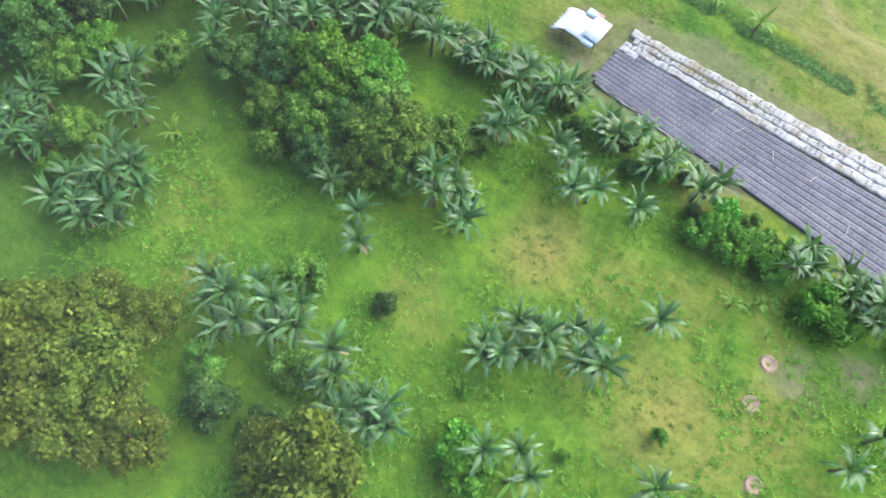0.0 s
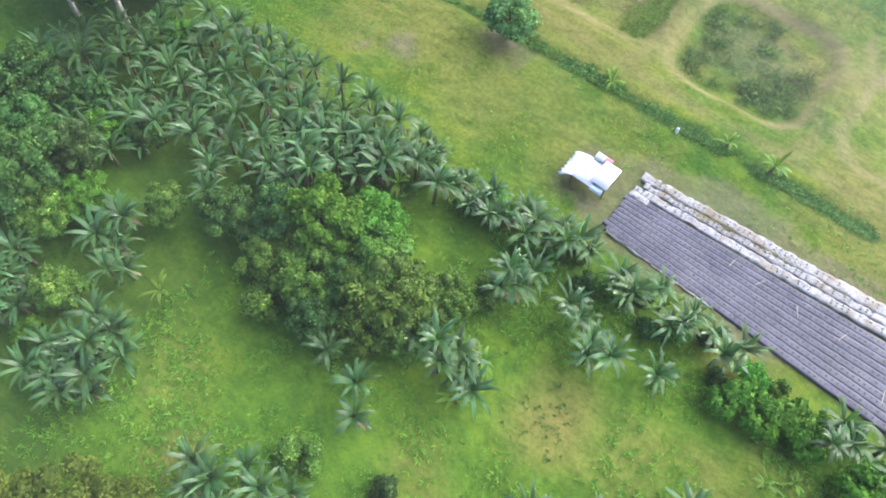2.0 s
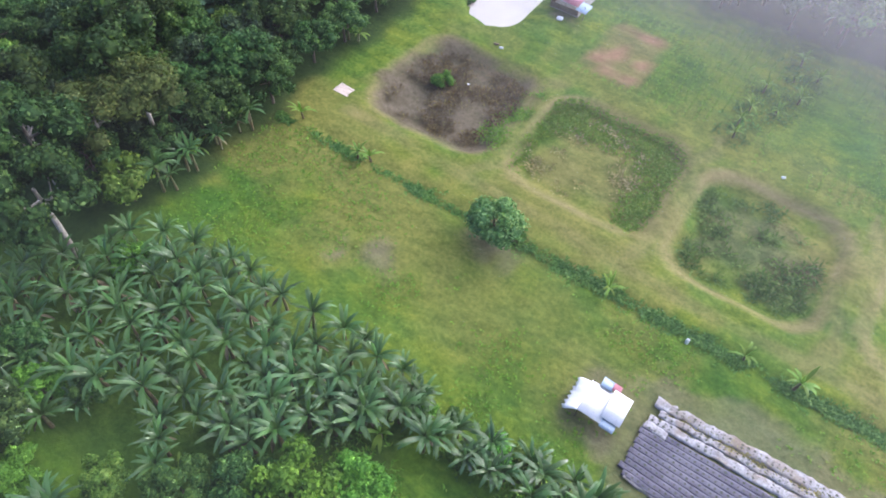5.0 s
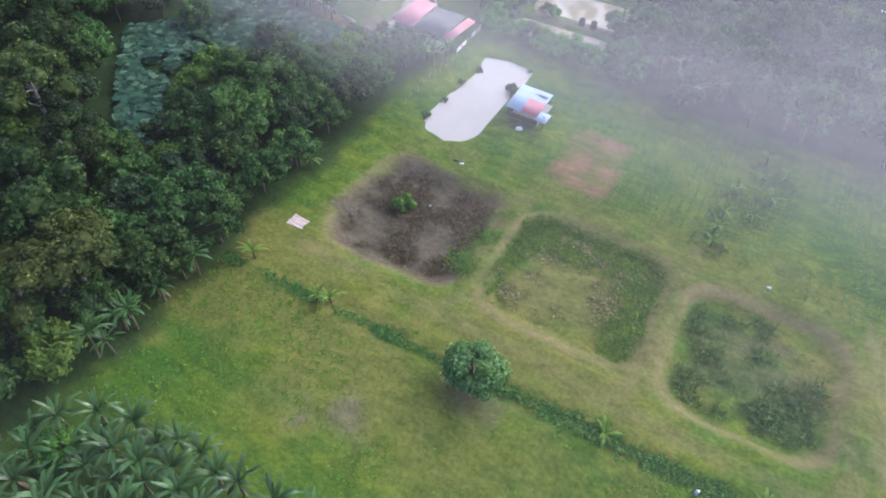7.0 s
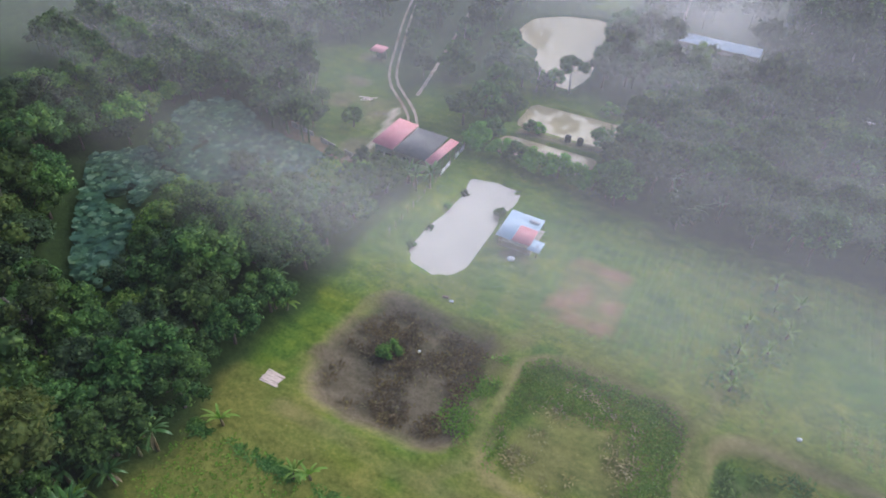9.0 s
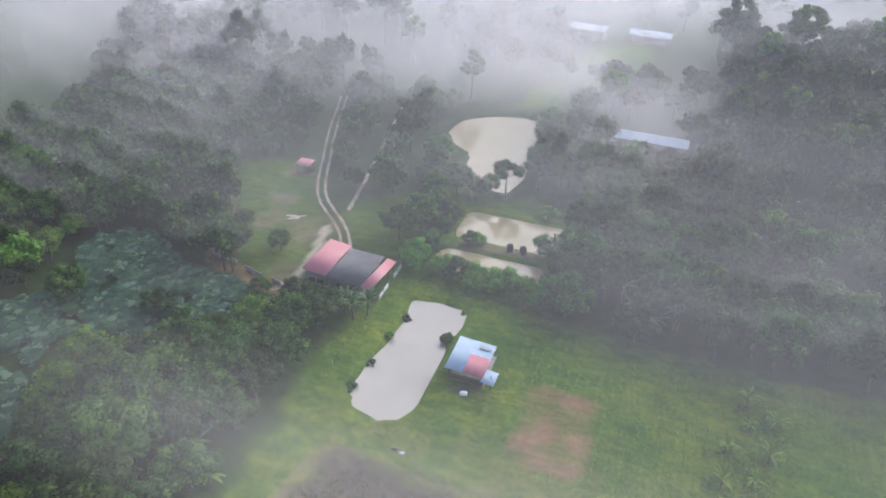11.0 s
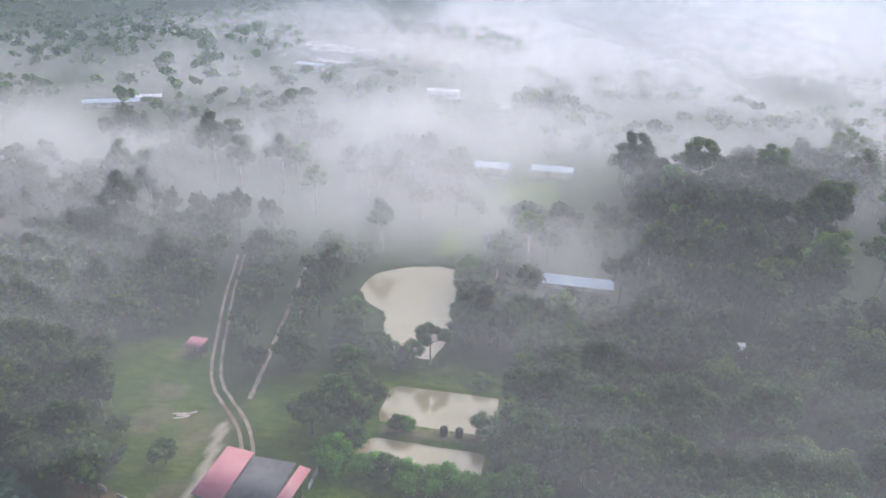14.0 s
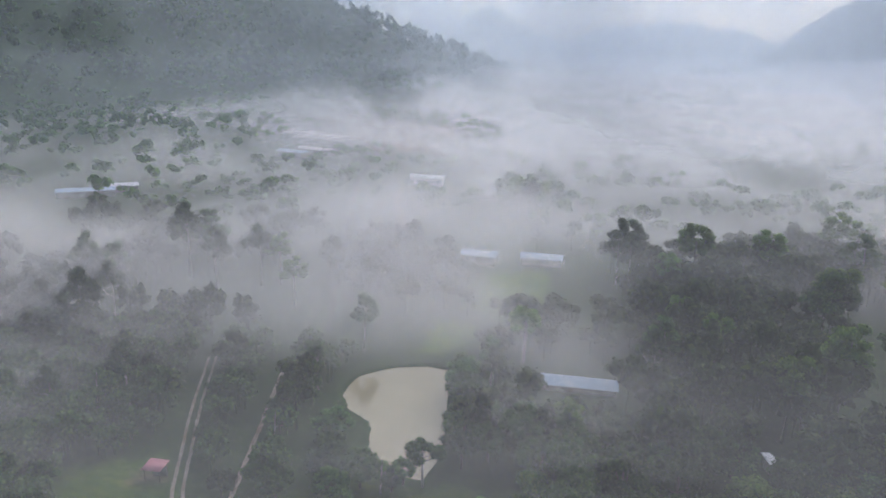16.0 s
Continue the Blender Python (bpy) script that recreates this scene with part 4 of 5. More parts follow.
# the rounded fruit tree on the ditch bank
FRUIT = make_tree("fruit_tree", 91, 3.5, 3.1, 3.3, 3400, 0.42, 30, M_FRUIT, M_BARK, "dense rounded dark green fruit tree on bare brown soil", "tree", 0.2, 6)
FRUIT.matrix_basis = pose(-26.6 * K, 45.4 * K, float(height(-26.6 * K, 45.4 * K)) - 0.1, 0, 0, 40)

# far woods, as one sheet of crowns each
def wood_stuff(name, places, scales, leaves, leaf, mat, label, seeds=(1, 2, 3, 4), trunk=True):
    pieces = []
    which = rng.randint(0, len(seeds), len(places))
    for i, s in enumerate(seeds):
        rs = np.random.RandomState(300 + s)
        (v, f), cs = crown(rs, 4.2, 4.0, 6.5, leaves, leaf, 7 if leaves > 100 else 4, (3, 5))
        if trunk:
            tv, tf = tube([(0, 0, -1), (0.2, 0, 7)], [0.28, 0.15], 5)
            v, f = join([(v, f), (tv, tf)])
        sel = which == i
        if sel.any():
            pieces.append(repeat(v, f, places[sel], rng.uniform(0, 6.3, sel.sum()), scales[sel], scales[sel] * rng.uniform(0.8, 1.3, sel.sum())))
    v, f = join(pieces)
    tagged(part(name, np_mesh(name, v, f), mat), label, "trees", kind="stuff")


def open_land(x, y):
    """Open fields, roads, water and yards among the far woods (metres)."""
    X, Y = x / K, y / K
    o = rect(x, y, -57, -42, 148, 165, 4, 4) + rect(x, y, -46, -18, 165, 202, 8, 8) + rect(x, y, -60.5, -39.5, 110, 146, 3, 6) + (poly(x, y, CLEARINGS[0], 2) > 0.3) + (poly(x, y, CLEARINGS[1], 2) > 0.3) + rect(x, y, -36, -18, 134, 147, 3, 3)
    o = o + near_line(x, y, FAR_ROAD, 7, 4) + rect(x, y, -165, -78, 380, 470, 30, 40) + near_line(x, y, TRACK, 3, 2) + near_line(x, y, TRACK_2, 2.5, 2) + rect(x, y, -175, -140, 320, 420, 10, 10) + rect(x, y, -200, -172, 236, 275, 8, 8)
    o = o + rect(x, y, -95, -58, 285, 335, 10, 10) + rect(x, y, -58, -26, 196, 212, 6, 6) + rect(x, y, -8.5, 0, 120, 128, 2, 2)
    return o > 0.3


def scatter(n, x0, x1, y0, y1, keep, seed):
    rs = np.random.RandomState(seed)
    x, y = rs.uniform(x0, x1, n), rs.uniform(y0, y1, n)
    k = keep(x, y)
    return x[k], y[k], rs


x, y, rs = scatter(1700, -230, 110, 165, 330, lambda x, y: ~open_land(x, y) & (y > 118 * K + 40 * (x < -86 * K) * 0) & (np.abs(x + 47) < 0.8 * (y - 40) + 20) & (value_noise(x, y, 26, 77) > 0.3 + 0.16 * step(210, 250, y)), 5)
wood_stuff("far_wood", np.stack([x, y, height(x, y) - 0.5], -1), rs.uniform(0.55, 1.15, len(x)) + 0.35 * step(-50, 0, x), 200, 1.15, M_TREE_DEEP, "misty mixed wood of many tree crowns")
x, y, rs = scatter(1100, -175, -75, 118, 215, lambda x, y: ~open_land(x, y) & ((y > 92 * K) | (y > 83.5 * K) & (x < -66 * K) & (y + 0.45 * x > 40)) & (x < -58 * K) & (value_noise(x, y, 15, 78) > 0.1) & np.array([lotus_at(a / K, b / K) < 0.5 and lotus_at(a / K, b / K - 1.5) < 0.5 for a, b in zip(x, y)]), 6)
wood_stuff("side_wood", np.stack([x, y, height(x, y) - 0.5], -1), rs.uniform(0.4, 0.85, len(x)), 220, 1.1, M_TREE, "misty wood and scrub west of the track")
x, y, rs = scatter(4600, -900, 500, 330, 1150, lambda x, y: ~open_land(x, y) & (np.abs(x + 150) < 0.75 * y + 60) & (value_noise(x, y, 70, 79) > 0.26 + 0.3 * step(-150, 60, x + 0.1 * y) * step(420, 520, y)), 7)
wood_stuff("distant_wood", np.stack([x, y, height(x, y) - 1], -1), rs.uniform(0.7, 1.4, len(x)), 60, 2.2, M_TREE_MID, "distant woodland in the mist", (5, 6, 7), False)
x, y, rs = scatter(3200, -1500, -60, 500, 2000, lambda x, y: (height(x, y) > 35), 8)
wood_stuff("hill_forest", np.stack([x, y, height(x, y) - 2], -1), rs.uniform(1.7, 3.0, len(x)), 36, 2.6, M_TREE, "forest covering the misty hillside", (8, 9, 10), False)
x, y, rs = scatter(900, -450, 450, 950, 2250, lambda x, y: (height(x, y) > 14) & (x > -450), 9)
wood_stuff("knoll_forest", np.stack([x, y, height(x, y) - 2], -1), rs.uniform(1.0, 2.0, len(x)), 36, 2.8, M_TREE, "tree-covered knolls rising from the fog", (11, 12), False)


# ---- low plants ----
def low_plants(name, x, y, size, mat, label, blades=5, length=0.5, width=0.06, spread=0.15, lift=0.0, seed=1):
    rs = np.random.RandomState(seed)
    v, f = [], []
    for i in range(blades):
        a, l = rs.uniform(0, 6.3), length * rs.uniform(0.6, 1.2)
        d, s = np.array((math.cos(a), math.sin(a), 0)), np.array((-math.sin(a), math.cos(a), 0)) * width
        o = d * rs.uniform(0, spread)
        b = len(v)
        v += [o, o + d * l * 0.5 + s + np.array((0, 0, l * 0.55)), o + d * l + np.array((0, 0, l * 0.45)), o + d * l * 0.5 - s + np.array((0, 0, l * 0.55))]
        f.append((b, b + 1, b + 2, b + 3))
    V, F = repeat(np.array(v), np.array(f), np.stack([x, y, height(x, y) - 0.03 + lift], -1), rs.uniform(0, 6.3, len(x)), size)
    tagged(part(name, np_mesh(name, V, F), mat), label, "plants", kind="stuff")


rs = np.random.RandomState(33)
M_WEED = foliage("weed_leaf", (0.045, 0.105, 0.022), (0.085, 0.17, 0.036), (0.14, 0.24, 0.06))
x, y = rs.uniform(-46, 36, 26000), rs.uniform(-14, 44, 26000)
k = (rs.rand(len(x)) < 0.75 * step(0.2, 0.85, value_noise(x, y, 4, 91))) & (np.hypot(x + 7, y - 29) > 5.5) & (np.hypot(x - 13, y - 22) > 5)
low_plants("grass", x[k], y[k], rs.uniform(0.5, 1.4, k.sum()), M_GRASS, "long lush grass of the clearing", 4, 0.5, 0.07)
x, y = rs.uniform(-76, 24, 16000), rs.uniform(46, 70, 16000)
k = (rs.rand(len(x)) < 0.6 * step(0.25, 0.9, value_noise(x, y, 5, 92))) & ~((x > -16) & (y < 62.5))
low_plants("meadow_grass", x[k], y[k], rs.uniform(0.4, 1.1, k.sum()), M_GRASS, "rough grass of the open meadow", 4, 0.45, 0.07, seed=2)
x, y = rs.uniform(-45, 20, 9000), rs.uniform(-6, 42, 9000)
k = rs.rand(len(x)) < 0.45 * step(0.5, 0.85, value_noise(x, y, 7, 93) * 0.7 + value_noise(x, y, 1.6, 94) * 0.3)
low_plants("weeds", x[k], y[k], rs.uniform(0.35, 0.9, k.sum()), M_WEED, "broad-leaved weeds among the grass", 7, 0.34, 0.1, 0.3, seed=3)
x, y = rs.uniform(-76, 40, 8000), 69.3 + rs.normal(0, 0.35, 8000) + np.where(rs.rand(8000) < 0.2, rs.uniform(-1.3, 1.3, 8000), 0)
k = rs.rand(8000) < 0.6 * step(0.2, 0.8, value_noise(x, y, 3, 95))
low_plants("ditch_weeds", x[k], y[k] + 0.012 * (x[k] + 30), rs.uniform(0.4, 1.15, k.sum()), M_WEED, "rank weeds growing along the ditch", 6, 0.55, 0.1, 0.25, seed=4)
for i, (mat, keep) in enumerate(((M_DRYWEED, 0.65), (M_STRAW, 0.85), (M_WEED, 0.72))):
    a, b, c, d = POND_DRY[i]
    x, y = rs.uniform(a * K, b * K, 5200), rs.uniform(c * K, d * K, 5200)
    k = (rect(x, y, a + 0.8, b - 0.8, c + 0.8, d - 0.8, 2, 4) > 0.5) & (rs.rand(len(x)) < 0.9 * step(keep - 0.35, keep + 0.35, 0.45 * value_noise(x, y, 4.5, 96 + i) + 0.55 * value_noise(x, y, 1.7, 46 + i)))
    low_plants("pond_weeds", x[k], y[k], rs.uniform(0.6, 1.6, k.sum()), mat, ("brown dead weeds on the dry pond floor", "thin grass on the dry pond floor", "tangled green weeds filling the dry pond")[i], 5, 0.55, 0.08, 0.3, seed=5 + i)
x, y = rs.uniform(-30.5 * K, -16.5 * K, 9000), rs.uniform(53.0 * K, 65.6 * K, 9000)
ring = rect(x, y, -30.2, -16.8, 52.6, 65.4, 1.5, 4) * (1 - rect(x, y, -29.8, -19.2, 50.0, 61.6, 4.5, 5))
k = rs.rand(9000) < 0.8 * ring * (0.3 + 0.7 * value_noise(x, y, 3, 88))
x, y = x[k], y[k]
low_plants("rank_grass", x, y, rs.uniform(0.6, 1.3, len(x)), M_GRASS, "rank dark green grass on the pond bank", 5, 0.6, 0.08, 0.3, seed=9)
# leafy marsh
x, y = rs.uniform(-88 * K, -57 * K, 20000), rs.uniform(51 * K, 87 * K, 20000)
k = np.array([lotus_at(a / K, b / K) > 0.1 for a, b in zip(x, y)])
x, y = x[k], y[k]
disc = np.array([(0, 0, 0)] + [(math.cos(w) * 0.5, math.sin(w) * 0.5, 0.1 * math.cos(2 * w)) for w in np.arange(6) * math.pi / 3])
face = np.array([(0, 1, 2, 3), (0, 3, 4, 5), (0, 5, 6, 1)])
k = value_noise(x, y, 3.5, 99) > 0.2
x, y = x[k], y[k]
V, F = repeat(disc, face, np.stack([x, y, height(x, y) + rs.uniform(0.3, 1.7, len(x))], -1), rs.uniform(0, 6.3, len(x)), rs.uniform(0.7, 1.7, len(x)))
tagged(part("marsh_leaves", np_mesh("marsh_leaves", V, F), M_LOTUS), "marsh full of pale blue-green round leaves", "plants", kind="stuff")
# rows of low crops in the north field
x, y = np.meshgrid(np.arange(-33 * K, 12 * K, 1.45), np.arange(66.5 * K, 88 * K, 0.42))
x, y = x.ravel() + rs.normal(0, 0.12, x.size), y.ravel() + rs.normal(0, 0.1, y.size)
k = (value_noise(x, y, 6, 101) > 0.3) & (rect(x, y, -31.3, -25.0, 69.8, 79.4, 2, 2) < 0.5) & ((x > -32 * K) | (y > 82 * K)) & (rect(x, y, -39, -33, 74, 83, 1, 1) < 0.5) & (y < 88 * K + 0.02 * x - 1) & ((y > 69 * K) | (x > -12 * K))
low_plants("crop_rows", x[k], y[k], rs.uniform(0.5, 1.1, k.sum()), M_GRASS, "faint rows of low green crops in the north field", 4, 0.42, 0.09, 0.1, seed=21)
# bushes standing at the fish pond's edge
for x, y, s in ((-40.6, 82.3, 0.7), (-46.4, 76.5, 0.55), (-46.6, 72.8, 0.6), (-46.2, 80.5, 0.4), (-40.6, 87.3, 0.4), (-45.8, 84.0, 0.4)):
    put(T_BUSH, x * K, y * K, s, "bushes at the fish pond's edge", 0.3)
# bare pale trunks
for x, y, h, lean in ((-73.2, 93.3, 7.0, 12), (-30.9, 119.1, 9.0, 3), (-75.5, 90.0, 5.0, -8), (-62.0, 117.0, 7.5, 2), (-47.6, 111.2, 6.0, 2), (-88.0, 121.0, 8.0, 3)):
    v, f = tube([(0, 0, -0.3), (0.08, 0.05, h * 0.5), (0.2, 0.0, h)], [0.16, 0.11, 0.05], 7)
    tr = thing("bare_trunk", pose(x * K, y * K, float(height(x * K, y * K)), 0, lean, 30), "pale bare dead tree trunk standing alone", "dead tree", "dead trunks")
    part("stem", np_mesh("stem", v, f, True), M_BARK_PALE, tr)
    for i in range(3):
        v, f = tube([(0.1, 0, h * (0.55 + 0.13 * i)), (0.1 + 0.7 * math.cos(2 * i), 0.7 * math.sin(2 * i), h * (0.65 + 0.13 * i))], [0.05, 0.02], 5)
        part("limb", np_mesh("limb", v, f, True), M_BARK_PALE, tr)
put(FINE_BUSH[:1], -61.9, 89.4, 0.95, "bushes on the dry pond floor", 0.2, "yellow-green weedy bush on the dry pond floor")
x, y = rs.uniform(-35.2 * K, -31.6 * K, 1500), rs.uniform(53.2 * K, 63.5 * K, 1500)
k = rs.rand(1500) < 0.9 * step(0.25, 0.7, value_noise(x, y, 3, 64)) * step(-35.0 * K, -33.2 * K, x + 0.25 * (59 * K - y))
low_plants("rim_grass", x[k], y[k], rs.uniform(0.6, 1.2, k.sum()), M_GRASS, "fresh green grass on the rim of the dry pond", 5, 0.5, 0.08, 0.3, seed=23)
# tall weeds in the north field
for x, y in ((-12.4, 83.9), (-14.3, 77.3), (-12.2, 80.7), (-10.9, 77.6), (-14.5, 73.7), (-14.7, 71.0), (-14.5, 69.2), (-10.3, 82.1), (-12.3, 74.8)):
    put(BANANA_YOUNG, x * K, y * K, 1.0, "young plants in the north field")
    x2, y2 = x * K + rs.normal(0, 1.2, 30), y * K + rs.normal(0, 1.2, 30)
    low_plants("weed_patch", x2, y2, rs.uniform(0.5, 1.2, 30), M_WEED, "greyish weeds round the young plants", 6, 0.6, 0.1, 0.3, seed=12)
for x, y, s, mat in ((8.1, 24.0, 1.0, 0), (1.3, 8.1, 0.5, 0), (0.7, 10.8, 0.5, 0), (4.4, 12.2, 0.45, 0), (11.9, 26.1, 0.7, 0), (11.1, 23.6, 0.5, 0), (9.6, 25.5, 0.6, 0), (14.9, 18.1, 0.5, 0)):
    put(BANANA_YOUNG, x * K, y * K, s, "saplings in the clearing", label="small yellow-green sapling in the grass")
for x, y, s in ((8.6, 13.3, 0.75), (-2.5, 8.1, 0.5), (4.7, 8.7, 0.6)):
    put(T_BRIGHT[:1], x * K, y * K, s * 0.5, "saplings in the clearing", label="small bright green round shrub in the grass")
M_PIT = surface("bare_earth", (0.22, 0.15, 0.1), (0.36, 0.26, 0.19), 0.95, 0.3, 0.5)
for x, y in ((12.1, 22.2), (12.4, 19.1), (14.9, 14.7)):
    bm = bmesh.new()
    for r0, z0 in ((0.95, 0.0), (0.75, 0.16), (0.5, 0.06), (0.25, -0.02)):
        ring = [bm.verts.new((r0 * math.cos(w) * rs.uniform(0.9, 1.1), r0 * math.sin(w) * rs.uniform(0.9, 1.1), z0)) for w in np.arange(14) * 2 * math.pi / 14]
        if r0 < 0.9:
            for j in range(14):
                bm.faces.new((last[j], last[(j + 1) % 14], ring[(j + 1) % 14], ring[j]))
        last = ring
    bm.faces.new(last)
    tagged(part("planting_pit", bm, M_PIT, m=pose(x * K, y * K, float(height(x * K, y * K)) + 0.02)), "round bare-earth planting pit in the grass", "soil pit", "planting pits")

# ---- the plastic-covered field ----
M_PLASTIC = surface("grey_plastic", (0.066, 0.065, 0.1), (0.1, 0.098, 0.14), 0.6, 0.8, 0.25, stain=(0.13, 0.127, 0.165))
M_PLASTIC_WHITE = surface("silver_plastic", (0.19, 0.18, 0.18), (0.42, 0.42, 0.45), 0.5, 0.35, 0.6, stain=(0.2, 0.16, 0.12))
M_HOLE = surface("hole_soil", (0.035, 0.045, 0.03), (0.07, 0.085, 0.045), 0.9, 0.1)


def bed_mesh(length, width, seed, ragged=0.0, widen=1.0):
    """A long low bed under crumpled plastic, wider at its far end."""
    rs = np.random.RandomState(seed)
    n = int(length / 0.5)
    prof = np.array((-0.5, -0.485, -0.2, 0.0, 0.2, 0.485, 0.5))
    hz = np.array((-0.16, 0.118, 0.13, 0.132, 0.13, 0.118, -0.16))
    v = np.zeros((n + 1, 7, 3))
    xs = np.linspace(0, length, n + 1)
    w = width * (1 + (widen - 1) * xs / length)
    v[:, :, 0] = xs[:, None]
    v[:, :, 1] = prof[None] * w[:, None] + rs.normal(0, 0.012 + ragged * 0.5, (n + 1, 1)) + rs.normal(0, ragged, (n + 1, 7)) * np.abs(prof[None])
    v[:, :, 2] = hz[None] + rs.normal(0, 0.01 + ragged * 0.3, (n + 1, 7))
    i = (np.arange(n)[:, None] * 7 + np.arange(6)[None]).ravel()
    return np_mesh("bed", v.reshape(-1, 3), np.stack([i, i + 7, i + 8, i + 1], -1), True)


field = thing("plastic_mulch_field", pose(-9.6 * K, 33.8 * K, 0), "long planting beds covered with grey plastic sheet with seedling holes", "crop field")
ROWS_N, GAP, LONG = 10, 0.62, 45.0
lines = []
for i in range(ROWS_N):
    y0, a = 0.3 + i * GAP, -3.6 + i * 0.53
    x0 = (0.35, -0.3, 0.1, 0.0, -0.1, 0.15, 0.0, 0.1, -0.1, 0.0)[i]
    part("bed", bed_mesh(LONG - x0, GAP * 1.02, 500 + i, 0.0, 1.68), M_PLASTIC, field, m=pose(x0, y0, 0.1, 0, 0, a))
    lines.append((x0, y0, a))
for i, (y0, w, x0, a) in enumerate(((7.0, 0.95, 0.2, 1.8), (8.05, 0.75, 0.9, 2.2), (9.15, 1.15, 0.1, 2.6))):
    part("bed", bed_mesh(LONG, w, 520 + i, 0.13, 1.5), M_PLASTIC_WHITE, field, "silver-white torn plastic sheet", m=pose(x0, y0, 0.1, 0, 0, a))
    lines.append((x0, y0, a))
part("bed", bed_mesh(14.0, 0.3, 530, 0.1), M_PLASTIC_WHITE, field, "silver-white torn plastic edge", m=pose(0.6, -0.1, 0.05, 0, 0, -3.8))
part("loose_sheet", bed_mesh(2.4, 1.0, 531, 0.08), M_PLASTIC_WHITE, field, "loose end of silver-white sheet", m=pose(0.1, 6.1, 0.16))
rs = np.random.RandomState(44)
hx, hy = [], []
for k, (x0, y0, a) in enumerate(lines):
    xs = np.arange(0.4 + 0.3 * (k % 2), LONG - 1, 0.62)
    if k >= 10:
        xs = xs[rs.rand(len(xs)) < 0.7]
    for side in (-0.2, 0.2) if k >= 10 else (0.0,):
        hx.append(x0 + xs * math.cos(radians(a)) + rs.normal(0, 0.03, len(xs)))
        hy.append(y0 + side + xs * math.sin(radians(a)) + rs.normal(0, 0.03, len(xs)))
hx, hy = np.concatenate(hx), np.concatenate(hy)
leafy = np.array([(0, 0, 0), (0.11, 0.08, 0.1), (0.2, 0, 0.06), (0.11, -0.08, 0.1), (-0.11, 0.08, 0.1), (-0.2, 0, 0.06), (-0.11, -0.08, 0.1), (0.08, 0.11, 0.1), (0, 0.2, 0.06), (-0.08, 0.11, 0.1), (0.08, -0.11, 0.1), (0, -0.2, 0.06), (-0.08, -0.11, 0.1)])
lf = np.array([(0, 3, 2, 1), (0, 4, 5, 6), (0, 7, 8, 9), (0, 12, 11, 10)])
V, F = repeat(leafy, lf, np.stack([hx, hy, np.full(len(hx), 0.24)], -1), rs.uniform(0, 6.3, len(hx)), rs.uniform(0.5, 0.95, len(hx)))
tagged(part("seedlings", np_mesh("seedlings", V, F), M_HOLE, field, "rows of small dark seedlings in their holes"), kind="stuff")
x = rs.uniform(-13, 28, 1500)
y = 33.8 * K + 8.4 + (x + 14) * 0.042 + rs.normal(0, 0.35, 1500)
low_plants("field_weeds", x, y, rs.uniform(0.3, 0.9, 1500), M_STRAW, "brown weeds between the torn plastic sheets", 5, 0.4, 0.08, 0.2, 0.1, seed=14)
M_WOOD_PALE = surface("weathered_wood", (0.3, 0.25, 0.19), (0.48, 0.42, 0.34), 0.8, 0.2)
M_WOOD = surface("dark_wood", (0.1, 0.075, 0.05), (0.2, 0.15, 0.1), 0.8, 0.2)
for i, (x, y, a) in enumerate(((-0.5, 37.3, 80), (1.8, 37.0, 60), (4.9, 36.6, 120), (8.2, 36.8, 70), (12.0, 34.5, 100))):
    tagged(part("stake", box(1.3, 0.07, 0.07, 0.01), M_WOOD_PALE, m=pose(x * K, y * K, 0.36, 0, -4, a)), "pale wooden stake lying across the plastic beds", "stake", "stakes on the beds")

# ---- roofs and sheds ----
M_WHITE = surface("white_sheet", (0.78, 0.78, 0.8), (0.88, 0.88, 0.89), 0.45, 0.6, 0.3)
M_BLUE = surface("pale_blue_roof", (0.28, 0.4, 0.55), (0.4, 0.52, 0.66), 0.4, 0.7, 0.2, stain=(0.5, 0.58, 0.66))
M_GREY_SHEET = surface("weathered_sheet", (0.3, 0.33, 0.38), (0.42, 0.45, 0.5), 0.6, 0.5, 0.2)
M_PINK = surface("red_roof", (0.42, 0.14, 0.18), (0.52, 0.21, 0.26), 0.5, 0.8, 0.2, stain=(0.54, 0.28, 0.3))
M_GREY_ROOF = surface("grey_roof", (0.07, 0.075, 0.085), (0.12, 0.125, 0.14), 0.6, 0.7, 0.3, stain=(0.16, 0.16, 0.17))
M_PALE_PINK = surface("pale_pinkish_roof", (0.66, 0.55, 0.54), (0.78, 0.68, 0.66), 0.5, 1.5, 0.2)
M_WALL = surface("dull_wall", (0.3, 0.28, 0.25), (0.44, 0.42, 0.38), 0.85, 0.5, stain=(0.2, 0.17, 0.13))
M_TANK = surface("black_tank", (0.012, 0.012, 0.014), (0.03, 0.03, 0.034), 0.45, 0.3)
M_PALE_BOARD = surface("pale_board", (0.55, 0.44, 0.38), (0.7, 0.6, 0.53), 0.7, 0.3)
M_GLASS = surface("dark_opening", (0.02, 0.022, 0.026), (0.04, 0.045, 0.05), 0.2, 0.5)


